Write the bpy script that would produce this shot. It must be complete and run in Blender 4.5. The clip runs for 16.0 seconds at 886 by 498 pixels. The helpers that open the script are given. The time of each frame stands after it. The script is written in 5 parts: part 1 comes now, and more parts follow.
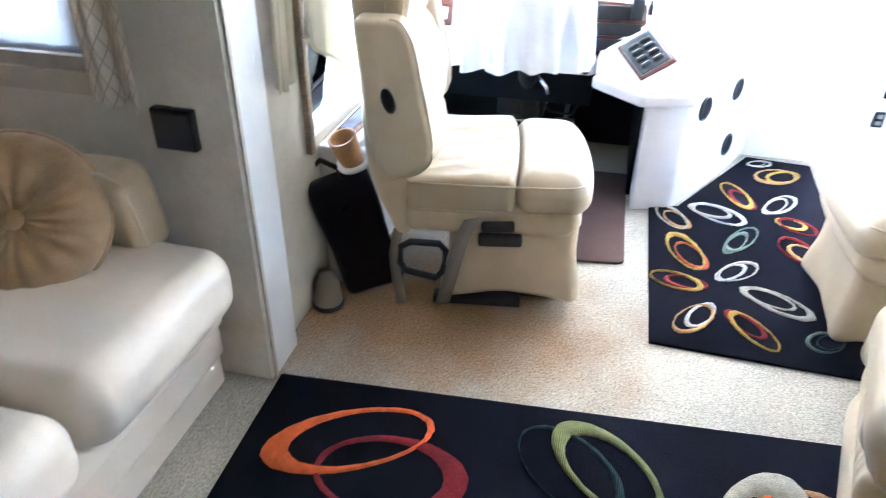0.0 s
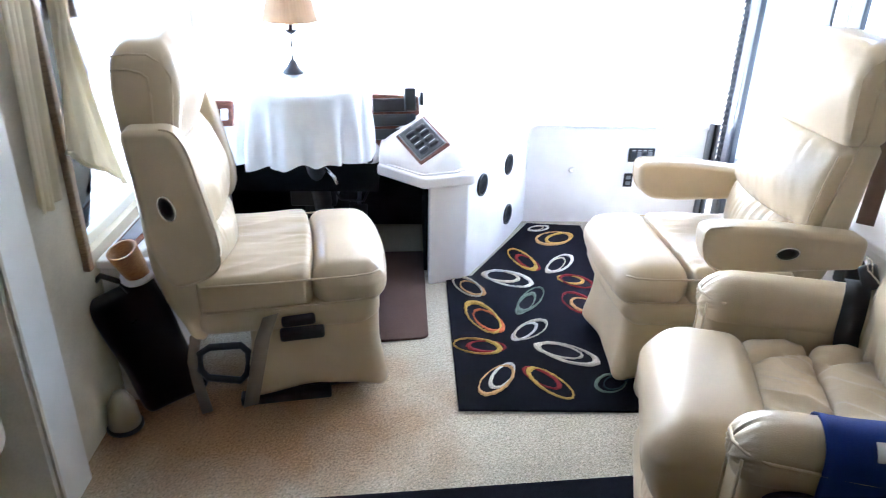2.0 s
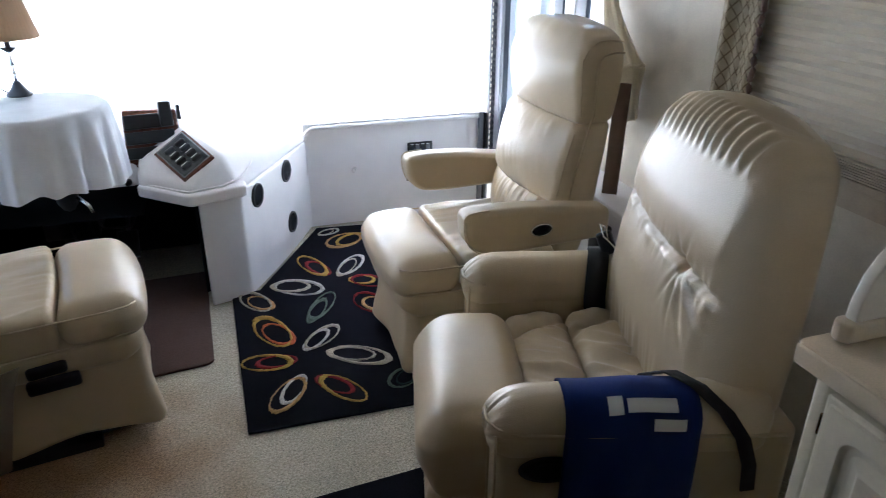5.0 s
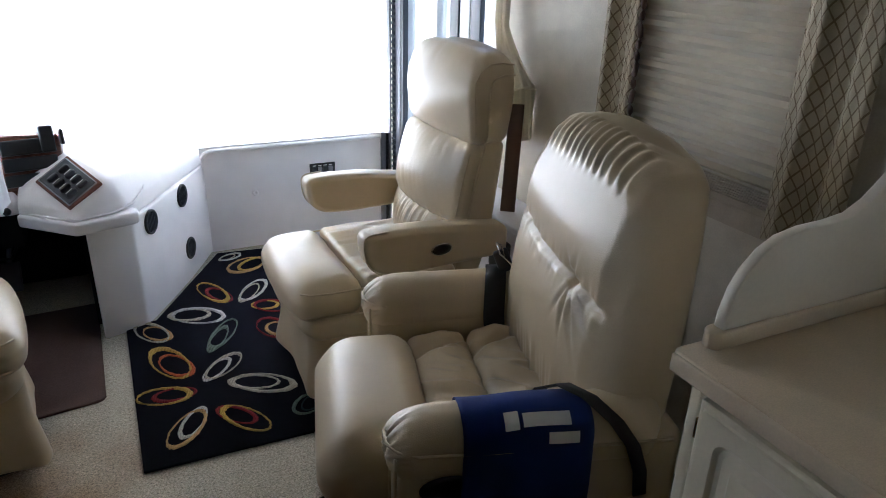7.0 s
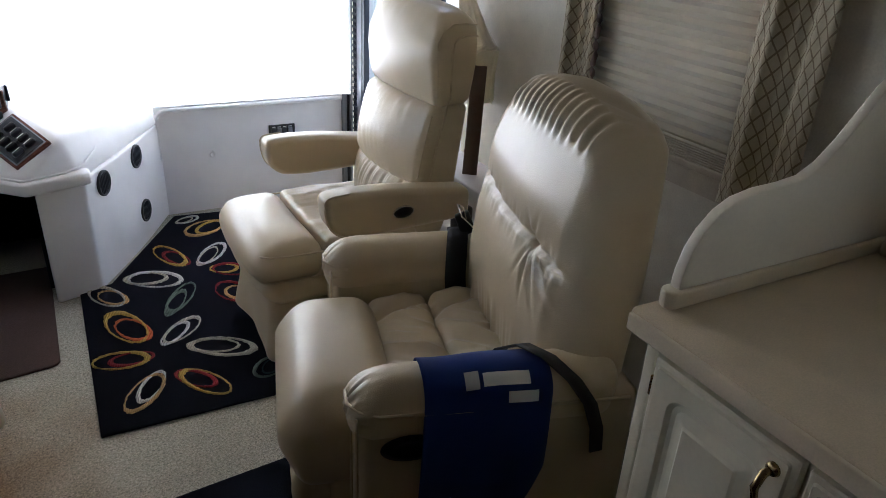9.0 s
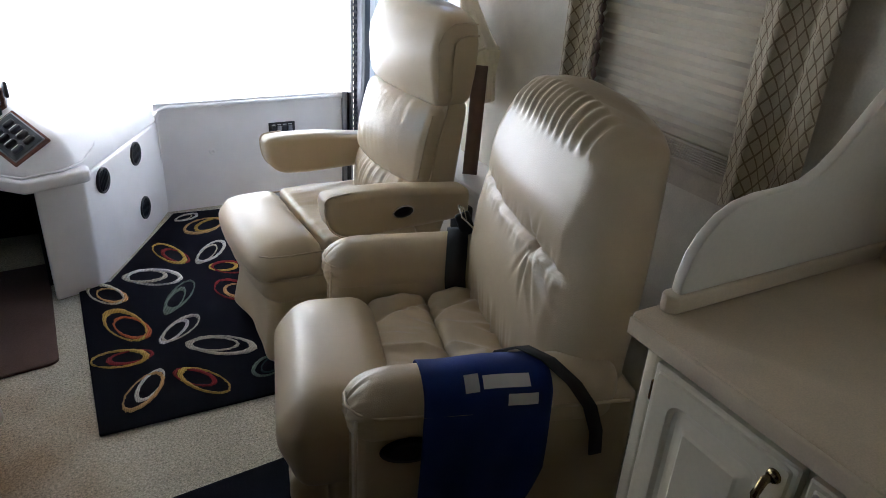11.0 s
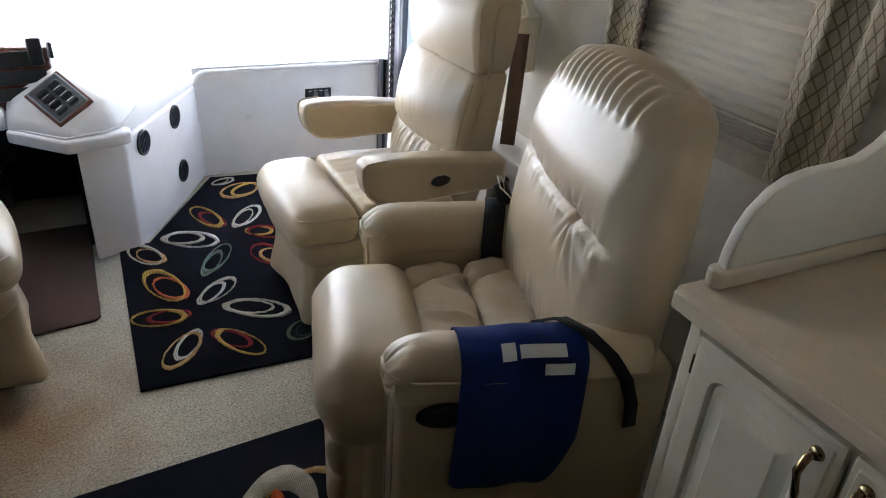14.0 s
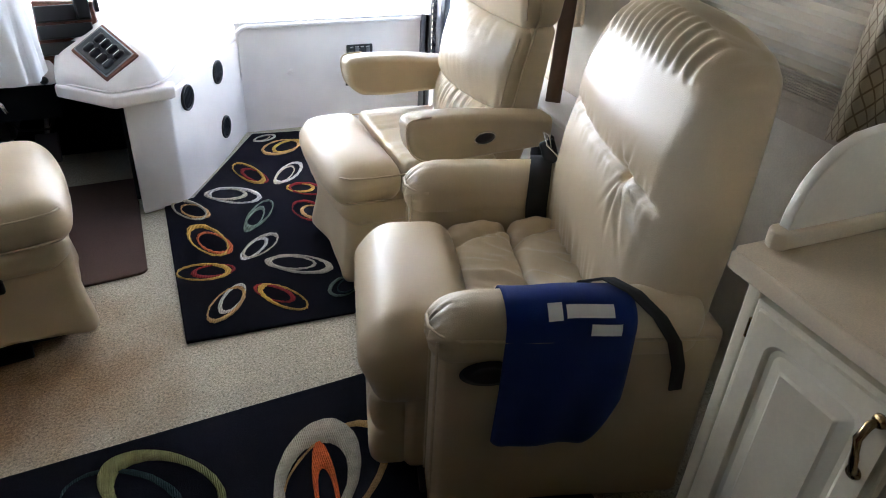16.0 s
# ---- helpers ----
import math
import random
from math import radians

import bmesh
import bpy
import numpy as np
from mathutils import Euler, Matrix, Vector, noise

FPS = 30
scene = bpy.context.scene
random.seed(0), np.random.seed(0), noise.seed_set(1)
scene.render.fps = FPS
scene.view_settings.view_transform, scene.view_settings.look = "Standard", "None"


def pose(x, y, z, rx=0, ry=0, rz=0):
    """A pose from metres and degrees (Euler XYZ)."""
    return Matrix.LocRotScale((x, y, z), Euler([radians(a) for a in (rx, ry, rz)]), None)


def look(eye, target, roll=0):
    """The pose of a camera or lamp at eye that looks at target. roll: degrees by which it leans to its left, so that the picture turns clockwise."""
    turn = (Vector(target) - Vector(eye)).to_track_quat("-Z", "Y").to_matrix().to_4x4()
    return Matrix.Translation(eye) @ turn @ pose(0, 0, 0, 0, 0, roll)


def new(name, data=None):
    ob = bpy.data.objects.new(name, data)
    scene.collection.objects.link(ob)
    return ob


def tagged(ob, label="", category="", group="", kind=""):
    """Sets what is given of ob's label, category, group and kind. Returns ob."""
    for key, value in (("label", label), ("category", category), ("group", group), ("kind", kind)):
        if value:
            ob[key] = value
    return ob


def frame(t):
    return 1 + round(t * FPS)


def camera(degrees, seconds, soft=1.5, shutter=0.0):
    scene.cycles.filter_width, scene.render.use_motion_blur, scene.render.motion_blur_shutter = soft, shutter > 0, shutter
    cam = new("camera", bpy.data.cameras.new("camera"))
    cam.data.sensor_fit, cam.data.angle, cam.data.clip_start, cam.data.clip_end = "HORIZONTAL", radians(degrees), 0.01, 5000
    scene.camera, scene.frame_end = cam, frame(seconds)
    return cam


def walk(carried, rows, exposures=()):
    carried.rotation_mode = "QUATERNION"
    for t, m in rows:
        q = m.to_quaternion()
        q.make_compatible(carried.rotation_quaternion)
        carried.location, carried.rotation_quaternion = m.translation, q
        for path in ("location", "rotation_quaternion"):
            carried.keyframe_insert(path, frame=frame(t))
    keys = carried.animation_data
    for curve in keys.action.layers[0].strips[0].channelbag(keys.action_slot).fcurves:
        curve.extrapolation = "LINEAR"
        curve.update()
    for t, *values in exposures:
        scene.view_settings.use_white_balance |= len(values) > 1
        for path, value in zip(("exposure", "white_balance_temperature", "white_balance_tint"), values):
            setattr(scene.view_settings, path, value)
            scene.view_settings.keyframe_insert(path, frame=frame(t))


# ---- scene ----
cam = camera(64.7, 16.0, soft=0.8, shutter=0.5)
PATH = [
    (0, (-0.237, -1.855, 1.438), (-0.633, -0.205, 0.379), 0.9),
    (0.5, (-0.26, -1.867, 1.464), (-0.463, -0.153, 0.454), 1.6),
    (1, (-0.236, -1.899, 1.458), (-0.272, -0.14, 0.507), 2.3),
    (1.5, (-0.207, -1.896, 1.473), (-0.207, -0.11, 0.573), 0.8),
    (2, (-0.163, -1.887, 1.483), (-0.069, -0.077, 0.637), 1.4),
    (2.5, (-0.121, -1.879, 1.492), (0.02, -0.063, 0.667), 0.5),
    (3, (-0.086, -1.886, 1.491), (0.075, -0.07, 0.67), -0.3),
    (3.5, (-0.055, -1.878, 1.491), (0.224, -0.08, 0.661), 0.2),
    (4, (-0.013, -1.876, 1.485), (0.367, -0.09, 0.669), 0.1),
    (4.5, (0.002, -1.878, 1.486), (0.479, -0.119, 0.664), -0.1),
    (5, (0.026, -1.884, 1.483), (0.599, -0.161, 0.644), 0.3),
    (7.3, (0.065, -1.91, 1.497), (0.889, -0.265, 0.712), 1.9),
    (7.5, (0.055, -1.915, 1.491), (0.886, -0.276, 0.702), 2.3),
    (8, (0.066, -1.907, 1.488), (0.919, -0.306, 0.645), 3.0),
    (8.5, (0.06, -1.911, 1.484), (0.942, -0.329, 0.635), 3.5),
    (9, (0.067, -1.902, 1.487), (0.955, -0.338, 0.611), 3.1),
    (11.5, (0.068, -1.893, 1.495), (0.96, -0.339, 0.606), 3.7),
    (12, (0.059, -1.893, 1.494), (0.954, -0.354, 0.583), 4.0),
    (12.5, (0.064, -1.891, 1.49), (0.944, -0.341, 0.583), 3.9),
    (13, (0.062, -1.888, 1.492), (0.933, -0.335, 0.581), 3.8),
    (13.5, (0.056, -1.885, 1.488), (0.906, -0.328, 0.565), 4.1),
    (14, (0.041, -1.884, 1.487), (0.848, -0.326, 0.527), 4.0),
    (14.5, (0.045, -1.879, 1.479), (0.823, -0.315, 0.506), 3.9),
    (15, (0.033, -1.876, 1.471), (0.781, -0.325, 0.452), 4.0),
    (15.5, (0.031, -1.868, 1.47), (0.758, -0.321, 0.432), 3.8),
    (16, (0.027, -1.864, 1.466), (0.724, -0.317, 0.407), 3.4),
]
EXPOSURES = [(0.0, 5.00, 5000, 10), (0.5, 4.80, 5000, 10), (1.5, 4.36, 5100, 10), (2.5, 3.90, 5150, 10), (3.5, 3.22, 5250, 10), (5.0, 2.66, 5350, 10), (7.5, 2.30, 5480, 10), (9.0, 2.25, 5520, 10), (12.5, 2.55, 5560, 10), (14.5, 2.82, 5550, 10), (16.0, 3.12, 5580, 10)]
walk(cam, [(t, look(eye, target, roll)) for t, eye, target, roll in PATH], EXPOSURES)

# world, sun
SUN_TO = Vector((-0.08, 0.85, 0.95)).normalized()
world = bpy.data.worlds.new("sky")
scene.world = world
world.use_nodes = True
wn = world.node_tree.nodes
sky = wn.new("ShaderNodeTexSky")
sky.sky_type = "NISHITA"
sky.sun_disc = False
sky.sun_elevation = math.asin(SUN_TO.z)
sky.sun_rotation = math.atan2(SUN_TO.x, SUN_TO.y)
world.node_tree.links.new(sky.outputs[0], wn["Background"].inputs[0])
wn["Background"].inputs[1].default_value = 0.15
sun_data = bpy.data.lights.new("sun", "SUN")
sun_data.energy, sun_data.angle, sun_data.color = 5.0, radians(0.5), (1.0, 0.97, 0.93)
sun = new("sun", sun_data)
sun.matrix_world = look(SUN_TO * 20, (0, 0, 0))


# ---- materials ----
def material(name, color, rough=0.6, metal=0.0, var=0.15, scale=6.0, grain=0.0, grain_scale=250.0, bump=0.0, spec=0.5, sheen=0.0, dark=None, dents=0.0):
    m = bpy.data.materials.new(name)
    m.use_nodes = True
    nt = m.node_tree
    n, l = nt.nodes, nt.links
    b = n["Principled BSDF"]
    b.inputs["Roughness"].default_value = rough
    b.inputs["Metallic"].default_value = metal
    b.inputs["Specular IOR Level"].default_value = spec
    b.inputs["Sheen Weight"].default_value = sheen
    tc = n.new("ShaderNodeTexCoord")
    big = n.new("ShaderNodeTexNoise")
    big.inputs["Scale"].default_value, big.inputs["Detail"].default_value = scale, 4
    l.new(tc.outputs["Object"], big.inputs["Vector"])
    fine = n.new("ShaderNodeTexNoise")
    fine.inputs["Scale"].default_value, fine.inputs["Detail"].default_value = grain_scale, 2
    l.new(tc.outputs["Object"], fine.inputs["Vector"])
    mix = n.new("ShaderNodeMix")
    mix.data_type = "RGBA"
    low = dark or tuple(c * (1 - var) for c in color)
    mix.inputs[6].default_value = (*low, 1)
    mix.inputs[7].default_value = (*[min(1, c * (1 + var * 0.5)) for c in color], 1)
    ramp = n.new("ShaderNodeMapRange")
    ramp.inputs[1].default_value, ramp.inputs[2].default_value = 0.3, 0.7
    l.new(big.outputs[0], ramp.inputs[0])
    l.new(ramp.outputs[0], mix.inputs[0])
    out = mix.outputs[2]
    if grain:
        g = n.new("ShaderNodeMix")
        g.data_type, g.blend_type = "RGBA", "MULTIPLY"
        g.inputs[0].default_value = 1.0
        gr = n.new("ShaderNodeMapRange")
        gr.inputs[1].default_value, gr.inputs[2].default_value = 0.3, 0.7
        gr.inputs[3].default_value, gr.inputs[4].default_value = 1 - grain, 1 + grain
        l.new(fine.outputs[0], gr.inputs[0])
        l.new(out, g.inputs[6])
        l.new(gr.outputs[0], g.inputs[7])
        out = g.outputs[2]
    l.new(out, b.inputs["Base Color"])
    rr = n.new("ShaderNodeMapRange")
    rr.inputs[3].default_value, rr.inputs[4].default_value = max(0.02, rough - 0.06), min(1, rough + 0.06)
    l.new(big.outputs[0], rr.inputs[0])
    l.new(rr.outputs[0], b.inputs["Roughness"])
    if bump:
        bp = n.new("ShaderNodeBump")
        bp.inputs["Strength"].default_value, bp.inputs["Distance"].default_value = 1.0, bump
        l.new(fine.outputs[0], bp.inputs["Height"])
        l.new(bp.outputs[0], b.inputs["Normal"])
        if dents:
            soft = n.new("ShaderNodeTexNoise")
            soft.inputs["Scale"].default_value, soft.inputs["Detail"].default_value, soft.inputs["Distortion"].default_value = 7, 2, 0.3
            l.new(tc.outputs["Object"], soft.inputs["Vector"])
            bd = n.new("ShaderNodeBump")
            bd.inputs["Distance"].default_value = dents
            l.new(soft.outputs[0], bd.inputs["Height"])
            l.new(bd.outputs[0], bp.inputs["Normal"])
    return m


def see_through(name, color, share, rough=0.8, lattice=None):
    """A cloth that lets light through; lattice: (pitch u, pitch v, line width, line colour)."""
    m = material(name, color, rough, var=0.08, scale=9, grain=0.06, grain_scale=500, bump=0.0003)
    n, l = m.node_tree.nodes, m.node_tree.links
    b = n["Principled BSDF"]
    src = b.inputs["Base Color"].links[0].from_socket
    if lattice:
        pu, pv, w, line = lattice
        uv = n.new("ShaderNodeUVMap")
        sep = n.new("ShaderNodeSeparateXYZ")
        l.new(uv.outputs[0], sep.inputs[0])

        def calc(op, a, c):
            q = n.new("ShaderNodeMath")
            q.operation = op
            for i, val in enumerate((a, c)):
                if isinstance(val, float):
                    q.inputs[i].default_value = val
                elif val is not None:
                    l.new(val, q.inputs[i])
            return q.outputs[0]

        us, vs = calc("DIVIDE", sep.outputs[0], pu), calc("DIVIDE", sep.outputs[1], pv)
        bands = []
        for op in ("ADD", "SUBTRACT"):
            fr = calc("FRACT", calc(op, us, vs), None)
            bands.append(calc("LESS_THAN", calc("ABSOLUTE", calc("SUBTRACT", fr, 0.5), None), w))
        both = calc("MAXIMUM", bands[0], bands[1])
        mx = n.new("ShaderNodeMix")
        mx.data_type = "RGBA"
        l.new(both, mx.inputs[0])
        l.new(src, mx.inputs[6])
        mx.inputs[7].default_value = (*line, 1)
        src = mx.outputs[2]
        l.new(src, b.inputs["Base Color"])
    tr = n.new("ShaderNodeBsdfTranslucent")
    l.new(src, tr.inputs[0])
    ms = n.new("ShaderNodeMixShader")
    ms.inputs[0].default_value = share
    l.new(b.outputs[0], ms.inputs[1])
    l.new(tr.outputs[0], ms.inputs[2])
    l.new(ms.outputs[0], n["Material Output"].inputs[0])
    return m


def wood(name, a, c, rough=0.25):
    m = material(name, a, rough, var=0.3, scale=4, bump=0.0)
    n, l = m.node_tree.nodes, m.node_tree.links
    tc = n.new("ShaderNodeTexCoord")
    w = n.new("ShaderNodeTexNoise")
    w.inputs["Scale"].default_value, w.inputs["Detail"].default_value, w.inputs["Distortion"].default_value = 22, 6, 2.5
    mp = n.new("ShaderNodeMapping")
    mp.inputs["Scale"].default_value = (1, 3, 3)
    l.new(tc.outputs["Object"], mp.inputs[0])
    l.new(mp.outputs[0], w.inputs["Vector"])
    r = n.new("ShaderNodeValToRGB")
    r.color_ramp.elements[0].position, r.color_ramp.elements[0].color = 0.35, (*a, 1)
    r.color_ramp.elements[1].position, r.color_ramp.elements[1].color = 0.65, (*c, 1)
    l.new(w.outputs[0], r.inputs[0])
    l.new(r.outputs[0], n["Principled BSDF"].inputs["Base Color"])
    return m


def carpet(name, color, speck, depth, size=220.0):
    m = material(name, color, 0.95, var=0.16, scale=3, grain=speck, grain_scale=size, spec=0.02)
    n, l = m.node_tree.nodes, m.node_tree.links
    tc = n.new("ShaderNodeTexCoord")
    v = n.new("ShaderNodeTexNoise")
    v.inputs["Scale"].default_value, v.inputs["Detail"].default_value, v.inputs["Roughness"].default_value = size * 1.3, 4, 0.7
    for q in n:
        if q.bl_idname == "ShaderNodeTexNoise" and q.inputs["Scale"].default_value == size:
            q.inputs["Detail"].default_value, q.inputs["Roughness"].default_value, q.inputs["Distortion"].default_value = 7, 0.85, 0.6
    l.new(tc.outputs["Object"], v.inputs["Vector"])
    bp = n.new("ShaderNodeBump")
    bp.inputs["Distance"].default_value = depth
    l.new(v.outputs[0], bp.inputs["Height"])
    l.new(bp.outputs[0], n["Principled BSDF"].inputs["Normal"])
    return m


def yarn(name, color):
    """Raised pile with a fine ribbed weave."""
    m = material(name, color, 0.95, var=0.2, scale=40, grain=0.35, grain_scale=300, spec=0.1)
    n, l = m.node_tree.nodes, m.node_tree.links
    tc = n.new("ShaderNodeTexCoord")
    w = n.new("ShaderNodeTexWave")
    w.inputs["Scale"].default_value, w.inputs["Distortion"].default_value = 60, 3
    l.new(tc.outputs["Object"], w.inputs["Vector"])
    bp = n.new("ShaderNodeBump")
    bp.inputs["Distance"].default_value = 0.003
    l.new(w.outputs[0], bp.inputs["Height"])
    l.new(bp.outputs[0], n["Principled BSDF"].inputs["Normal"])
    return m


LEATHER = material("cream_vinyl", (0.575, 0.462, 0.30), 0.33, var=0.1, scale=5, grain=0.04, grain_scale=420, bump=0.0004, spec=0.75, dents=0.0022)
LEATHER_PIPE = material("cream_piping", (0.56, 0.45, 0.30), 0.42, var=0.08, bump=0.0003)
SOFA_VINYL = material("sofa_vinyl", (0.68, 0.585, 0.46), 0.42, var=0.08, scale=4, grain=0.04, grain_scale=420, bump=0.0004, dents=0.005)
CARPET = carpet("beige_carpet", (0.455, 0.412, 0.325), 0.95, 0.003, 150)


def brown_patch(m, centre, size, color):
    """A brown patch with a ragged outline, multiplied into a carpet's colour."""
    n, l = m.node_tree.nodes, m.node_tree.links
    b = n["Principled BSDF"]
    src = b.inputs["Base Color"].links[0].from_socket
    tc = n.new("ShaderNodeTexCoord")
    mp = n.new("ShaderNodeMapping")
    mp.inputs["Location"].default_value = (-centre[0] / size[0], -centre[1] / size[1], 0)
    mp.inputs["Scale"].default_value = (1 / size[0], 1 / size[1], 0)
    l.new(tc.outputs["Object"], mp.inputs[0])
    ln = n.new("ShaderNodeVectorMath")
    ln.operation = "LENGTH"
    l.new(mp.outputs[0], ln.inputs[0])
    ns = n.new("ShaderNodeTexNoise")
    ns.inputs["Scale"].default_value, ns.inputs["Detail"].default_value = 5, 5
    l.new(tc.outputs["Object"], ns.inputs["Vector"])
    ad = n.new("ShaderNodeMath")
    ad.operation = "ADD"
    l.new(ln.outputs["Value"], ad.inputs[0])
    l.new(ns.outputs[0], ad.inputs[1])
    mr = n.new("ShaderNodeMapRange")
    mr.inputs[1].default_value, mr.inputs[2].default_value, mr.inputs[3].default_value, mr.inputs[4].default_value = 0.9, 1.75, 0.95, 0.0
    l.new(ad.outputs[0], mr.inputs[0])
    mx = n.new("ShaderNodeMix")
    mx.data_type, mx.blend_type = "RGBA", "MULTIPLY"
    l.new(mr.outputs[0], mx.inputs[0])
    l.new(src, mx.inputs[6])
    mx.inputs[7].default_value = (*color, 1)
    l.new(mx.outputs[2], b.inputs["Base Color"])


brown_patch(CARPET, (-0.74, -0.04), (0.72, 0.40), (0.72, 0.47, 0.29))
RUG_BLACK = carpet("black_pile", (0.009, 0.009, 0.014), 0.4, 0.003, 300)
MAT_BROWN = carpet("brown_mat", (0.13, 0.085, 0.07), 0.5, 0.004, 300)
YARN = {k: yarn("yarn_" + k, c) for k, c in dict(cream=(0.50, 0.45, 0.34), white=(0.57, 0.545, 0.49), yellow=(0.50, 0.32, 0.07), orange=(0.70, 0.135, 0.03), red=(0.23, 0.022, 0.026), tan=(0.5, 0.3, 0.12), sage=(0.16, 0.2, 0.15), olive=(0.25, 0.25, 0.10), teal=(0.035, 0.06, 0.06), brick=(0.5, 0.12, 0.04)).items()}
WALL = material("wall_vinyl", (0.62, 0.565, 0.46), 0.55, var=0.08, scale=14, grain=0.05, grain_scale=180, bump=0.0006)
# two tones for the unseen ceiling: dim behind, pale over the cab for bounce
CEIL = material("ceiling_dim", (0.34, 0.30, 0.23), 0.9, var=0.05, grain=0.05, bump=0.0008)
CEIL_BOUNCE = material("ceiling_bounce", (0.62, 0.585, 0.53), 0.9, var=0.05, grain=0.05, bump=0.0008)
TRIM_WHITE = material("white_trim", (0.76, 0.74, 0.70), 0.4, var=0.05, scale=8, grain=0.02)
TRIM_BEIGE = material("beige_trim", (0.50, 0.43, 0.33), 0.5, var=0.12, scale=20, grain=0.05)
PLASTIC = material("moulded_plastic", (0.84, 0.805, 0.795), 0.45, var=0.06, scale=6, grain=0.05, grain_scale=600, bump=0.0006)
SCROLL = material("pale_paint", (0.83, 0.765, 0.65), 0.35, var=0.05, scale=6, grain=0.02, grain_scale=120)
SMOKED = material("smoked_plate", (0.10, 0.11, 0.12), 0.12, metal=0.5, var=0.2, scale=30)
PAINT = material("cabinet_paint", (0.78, 0.71, 0.55), 0.35, var=0.06, scale=6, grain=0.02, grain_scale=120, bump=0.0002)
COUNTER = material("counter_laminate", (0.62, 0.50, 0.35), 0.3, var=0.08, scale=12, grain=0.08, grain_scale=380)
COUNTER_EDGE = material("counter_edge", (0.66, 0.55, 0.40), 0.35, var=0.06, scale=12, grain=0.04)
BLACK = material("black_plastic", (0.012, 0.012, 0.014), 0.4, var=0.2, scale=30, bump=0.0002, grain_scale=400)
# near-black: shade of the footwell and toe recess put into the colour
VOID = material("recess_shade", (0.008, 0.008, 0.009), 0.9, var=0.3, scale=12, bump=0.001, spec=0.1)
GREY = material("grey_metal", (0.25, 0.25, 0.27), 0.4, metal=0.6, var=0.15, scale=15)
DARKBAR = material("dark_frame", (0.03, 0.035, 0.045), 0.35, var=0.2)
CHROME = material("chrome", (0.8, 0.8, 0.8), 0.12, metal=1.0, var=0.05)
BRASS = material("antique_brass", (0.42, 0.30, 0.15), 0.25, metal=1.0, var=0.25, scale=40)
BURL = wood("burl_wood", (0.07, 0.022, 0.013), (0.17, 0.06, 0.035))
TAN_WOOD = wood("tan_wood", (0.42, 0.20, 0.07), (0.55, 0.3, 0.12), 0.5)
TAN_CLOTH = material("tan_cloth", (0.50, 0.385, 0.25), 0.7, var=0.12, scale=8, grain=0.08, bump=0.0004, spec=0.25)
STRIP_WOOD = wood("strip_wood", (0.20, 0.13, 0.08), (0.32, 0.22, 0.14), 0.5)
VELVET = material("gold_velvet", (0.37, 0.235, 0.115), 0.85, var=0.25, scale=14, grain=0.1, sheen=0.35, spec=0.15, bump=0.0005)
BLUE = material("blue_cloth", (0.006, 0.026, 0.17), 0.8, var=0.12, scale=10, grain=0.1, grain_scale=500, bump=0.0005, sheen=0.1, spec=0.2)
PRINT = material("white_print", (0.8, 0.8, 0.8), 0.6, var=0.03)
STRAP = material("black_webbing", (0.01, 0.01, 0.011), 0.65, var=0.2, grain=0.3, grain_scale=700, bump=0.0005)
STRAP_BROWN = material("brown_webbing", (0.14, 0.08, 0.055), 0.6, var=0.2, grain=0.3, grain_scale=700, bump=0.0005)
TAUPE = material("taupe_plastic", (0.26, 0.22, 0.17), 0.4, var=0.15)
STRAP_TAUPE = material("taupe_webbing", (0.23, 0.19, 0.15), 0.6, var=0.15, grain=0.2, grain_scale=700, bump=0.0005)
BAG = material("black_nylon", (0.004, 0.004, 0.006), 0.3, var=0.0, scale=12, spec=0.3)
CLOTH = see_through("white_cloth", (0.85, 0.86, 0.88), 0.3)
SHEER = see_through("white_curtain", (0.9, 0.9, 0.9), 0.6)
TIED = see_through("pale_yellow_curtain", (0.82, 0.755, 0.61), 0.45)
# cloth of the added diffuser that warms the counter window's light
WARM_DIFFUSER = see_through("warm_diffuser", (0.95, 0.89, 0.77), 0.93)
BLIND = see_through("pleated_blind", (0.52, 0.44, 0.32), 0.18)
DIAMOND = see_through("diamond_cloth", (0.45, 0.38, 0.26), 0.07, lattice=(0.030, 0.046, 0.075, (0.20, 0.15, 0.09)))
STRIPED = see_through("lattice_cloth", (0.68, 0.60, 0.47), 0.25, lattice=(0.026, 0.055, 0.05, (0.40, 0.33, 0.24)))
SHADE = see_through("pleated_shade", (0.62, 0.46, 0.30), 0.4)
GLASS = bpy.data.materials.new("clear_glass")
GLASS.use_nodes = True
gb = GLASS.node_tree.nodes["Principled BSDF"]
gb.inputs["Transmission Weight"].default_value, gb.inputs["Roughness"].default_value, gb.inputs["IOR"].default_value = 1.0, 0.0, 1.45
CONCRETE = material("pale_concrete", (0.42, 0.40, 0.37), 0.9, var=0.2, scale=0.6, grain=0.15, grain_scale=20)


# ---- mesh helpers ----
def mesh(name, verts, faces, mat, smooth=True, uvs=None):
    me = bpy.data.meshes.new(name)
    me.from_pydata([tuple(v) for v in verts], [], faces)
    me.materials.append(mat)
    if smooth:
        me.polygons.foreach_set("use_smooth", [True] * len(me.polygons))
    if uvs is not None:
        lay = me.uv_layers.new(name="UVMap")
        idx = np.zeros(len(me.loops), dtype=np.int32)
        me.loops.foreach_get("vertex_index", idx)
        lay.data.foreach_set("uv", np.asarray(uvs, dtype=np.float32)[idx].ravel())
    me.update()
    return me


def part(name, me, parent, label="", m=None):
    ob = new(name, me)
    ob.parent = parent
    if m is not None:
        ob.matrix_basis = m
    return tagged(ob, label)


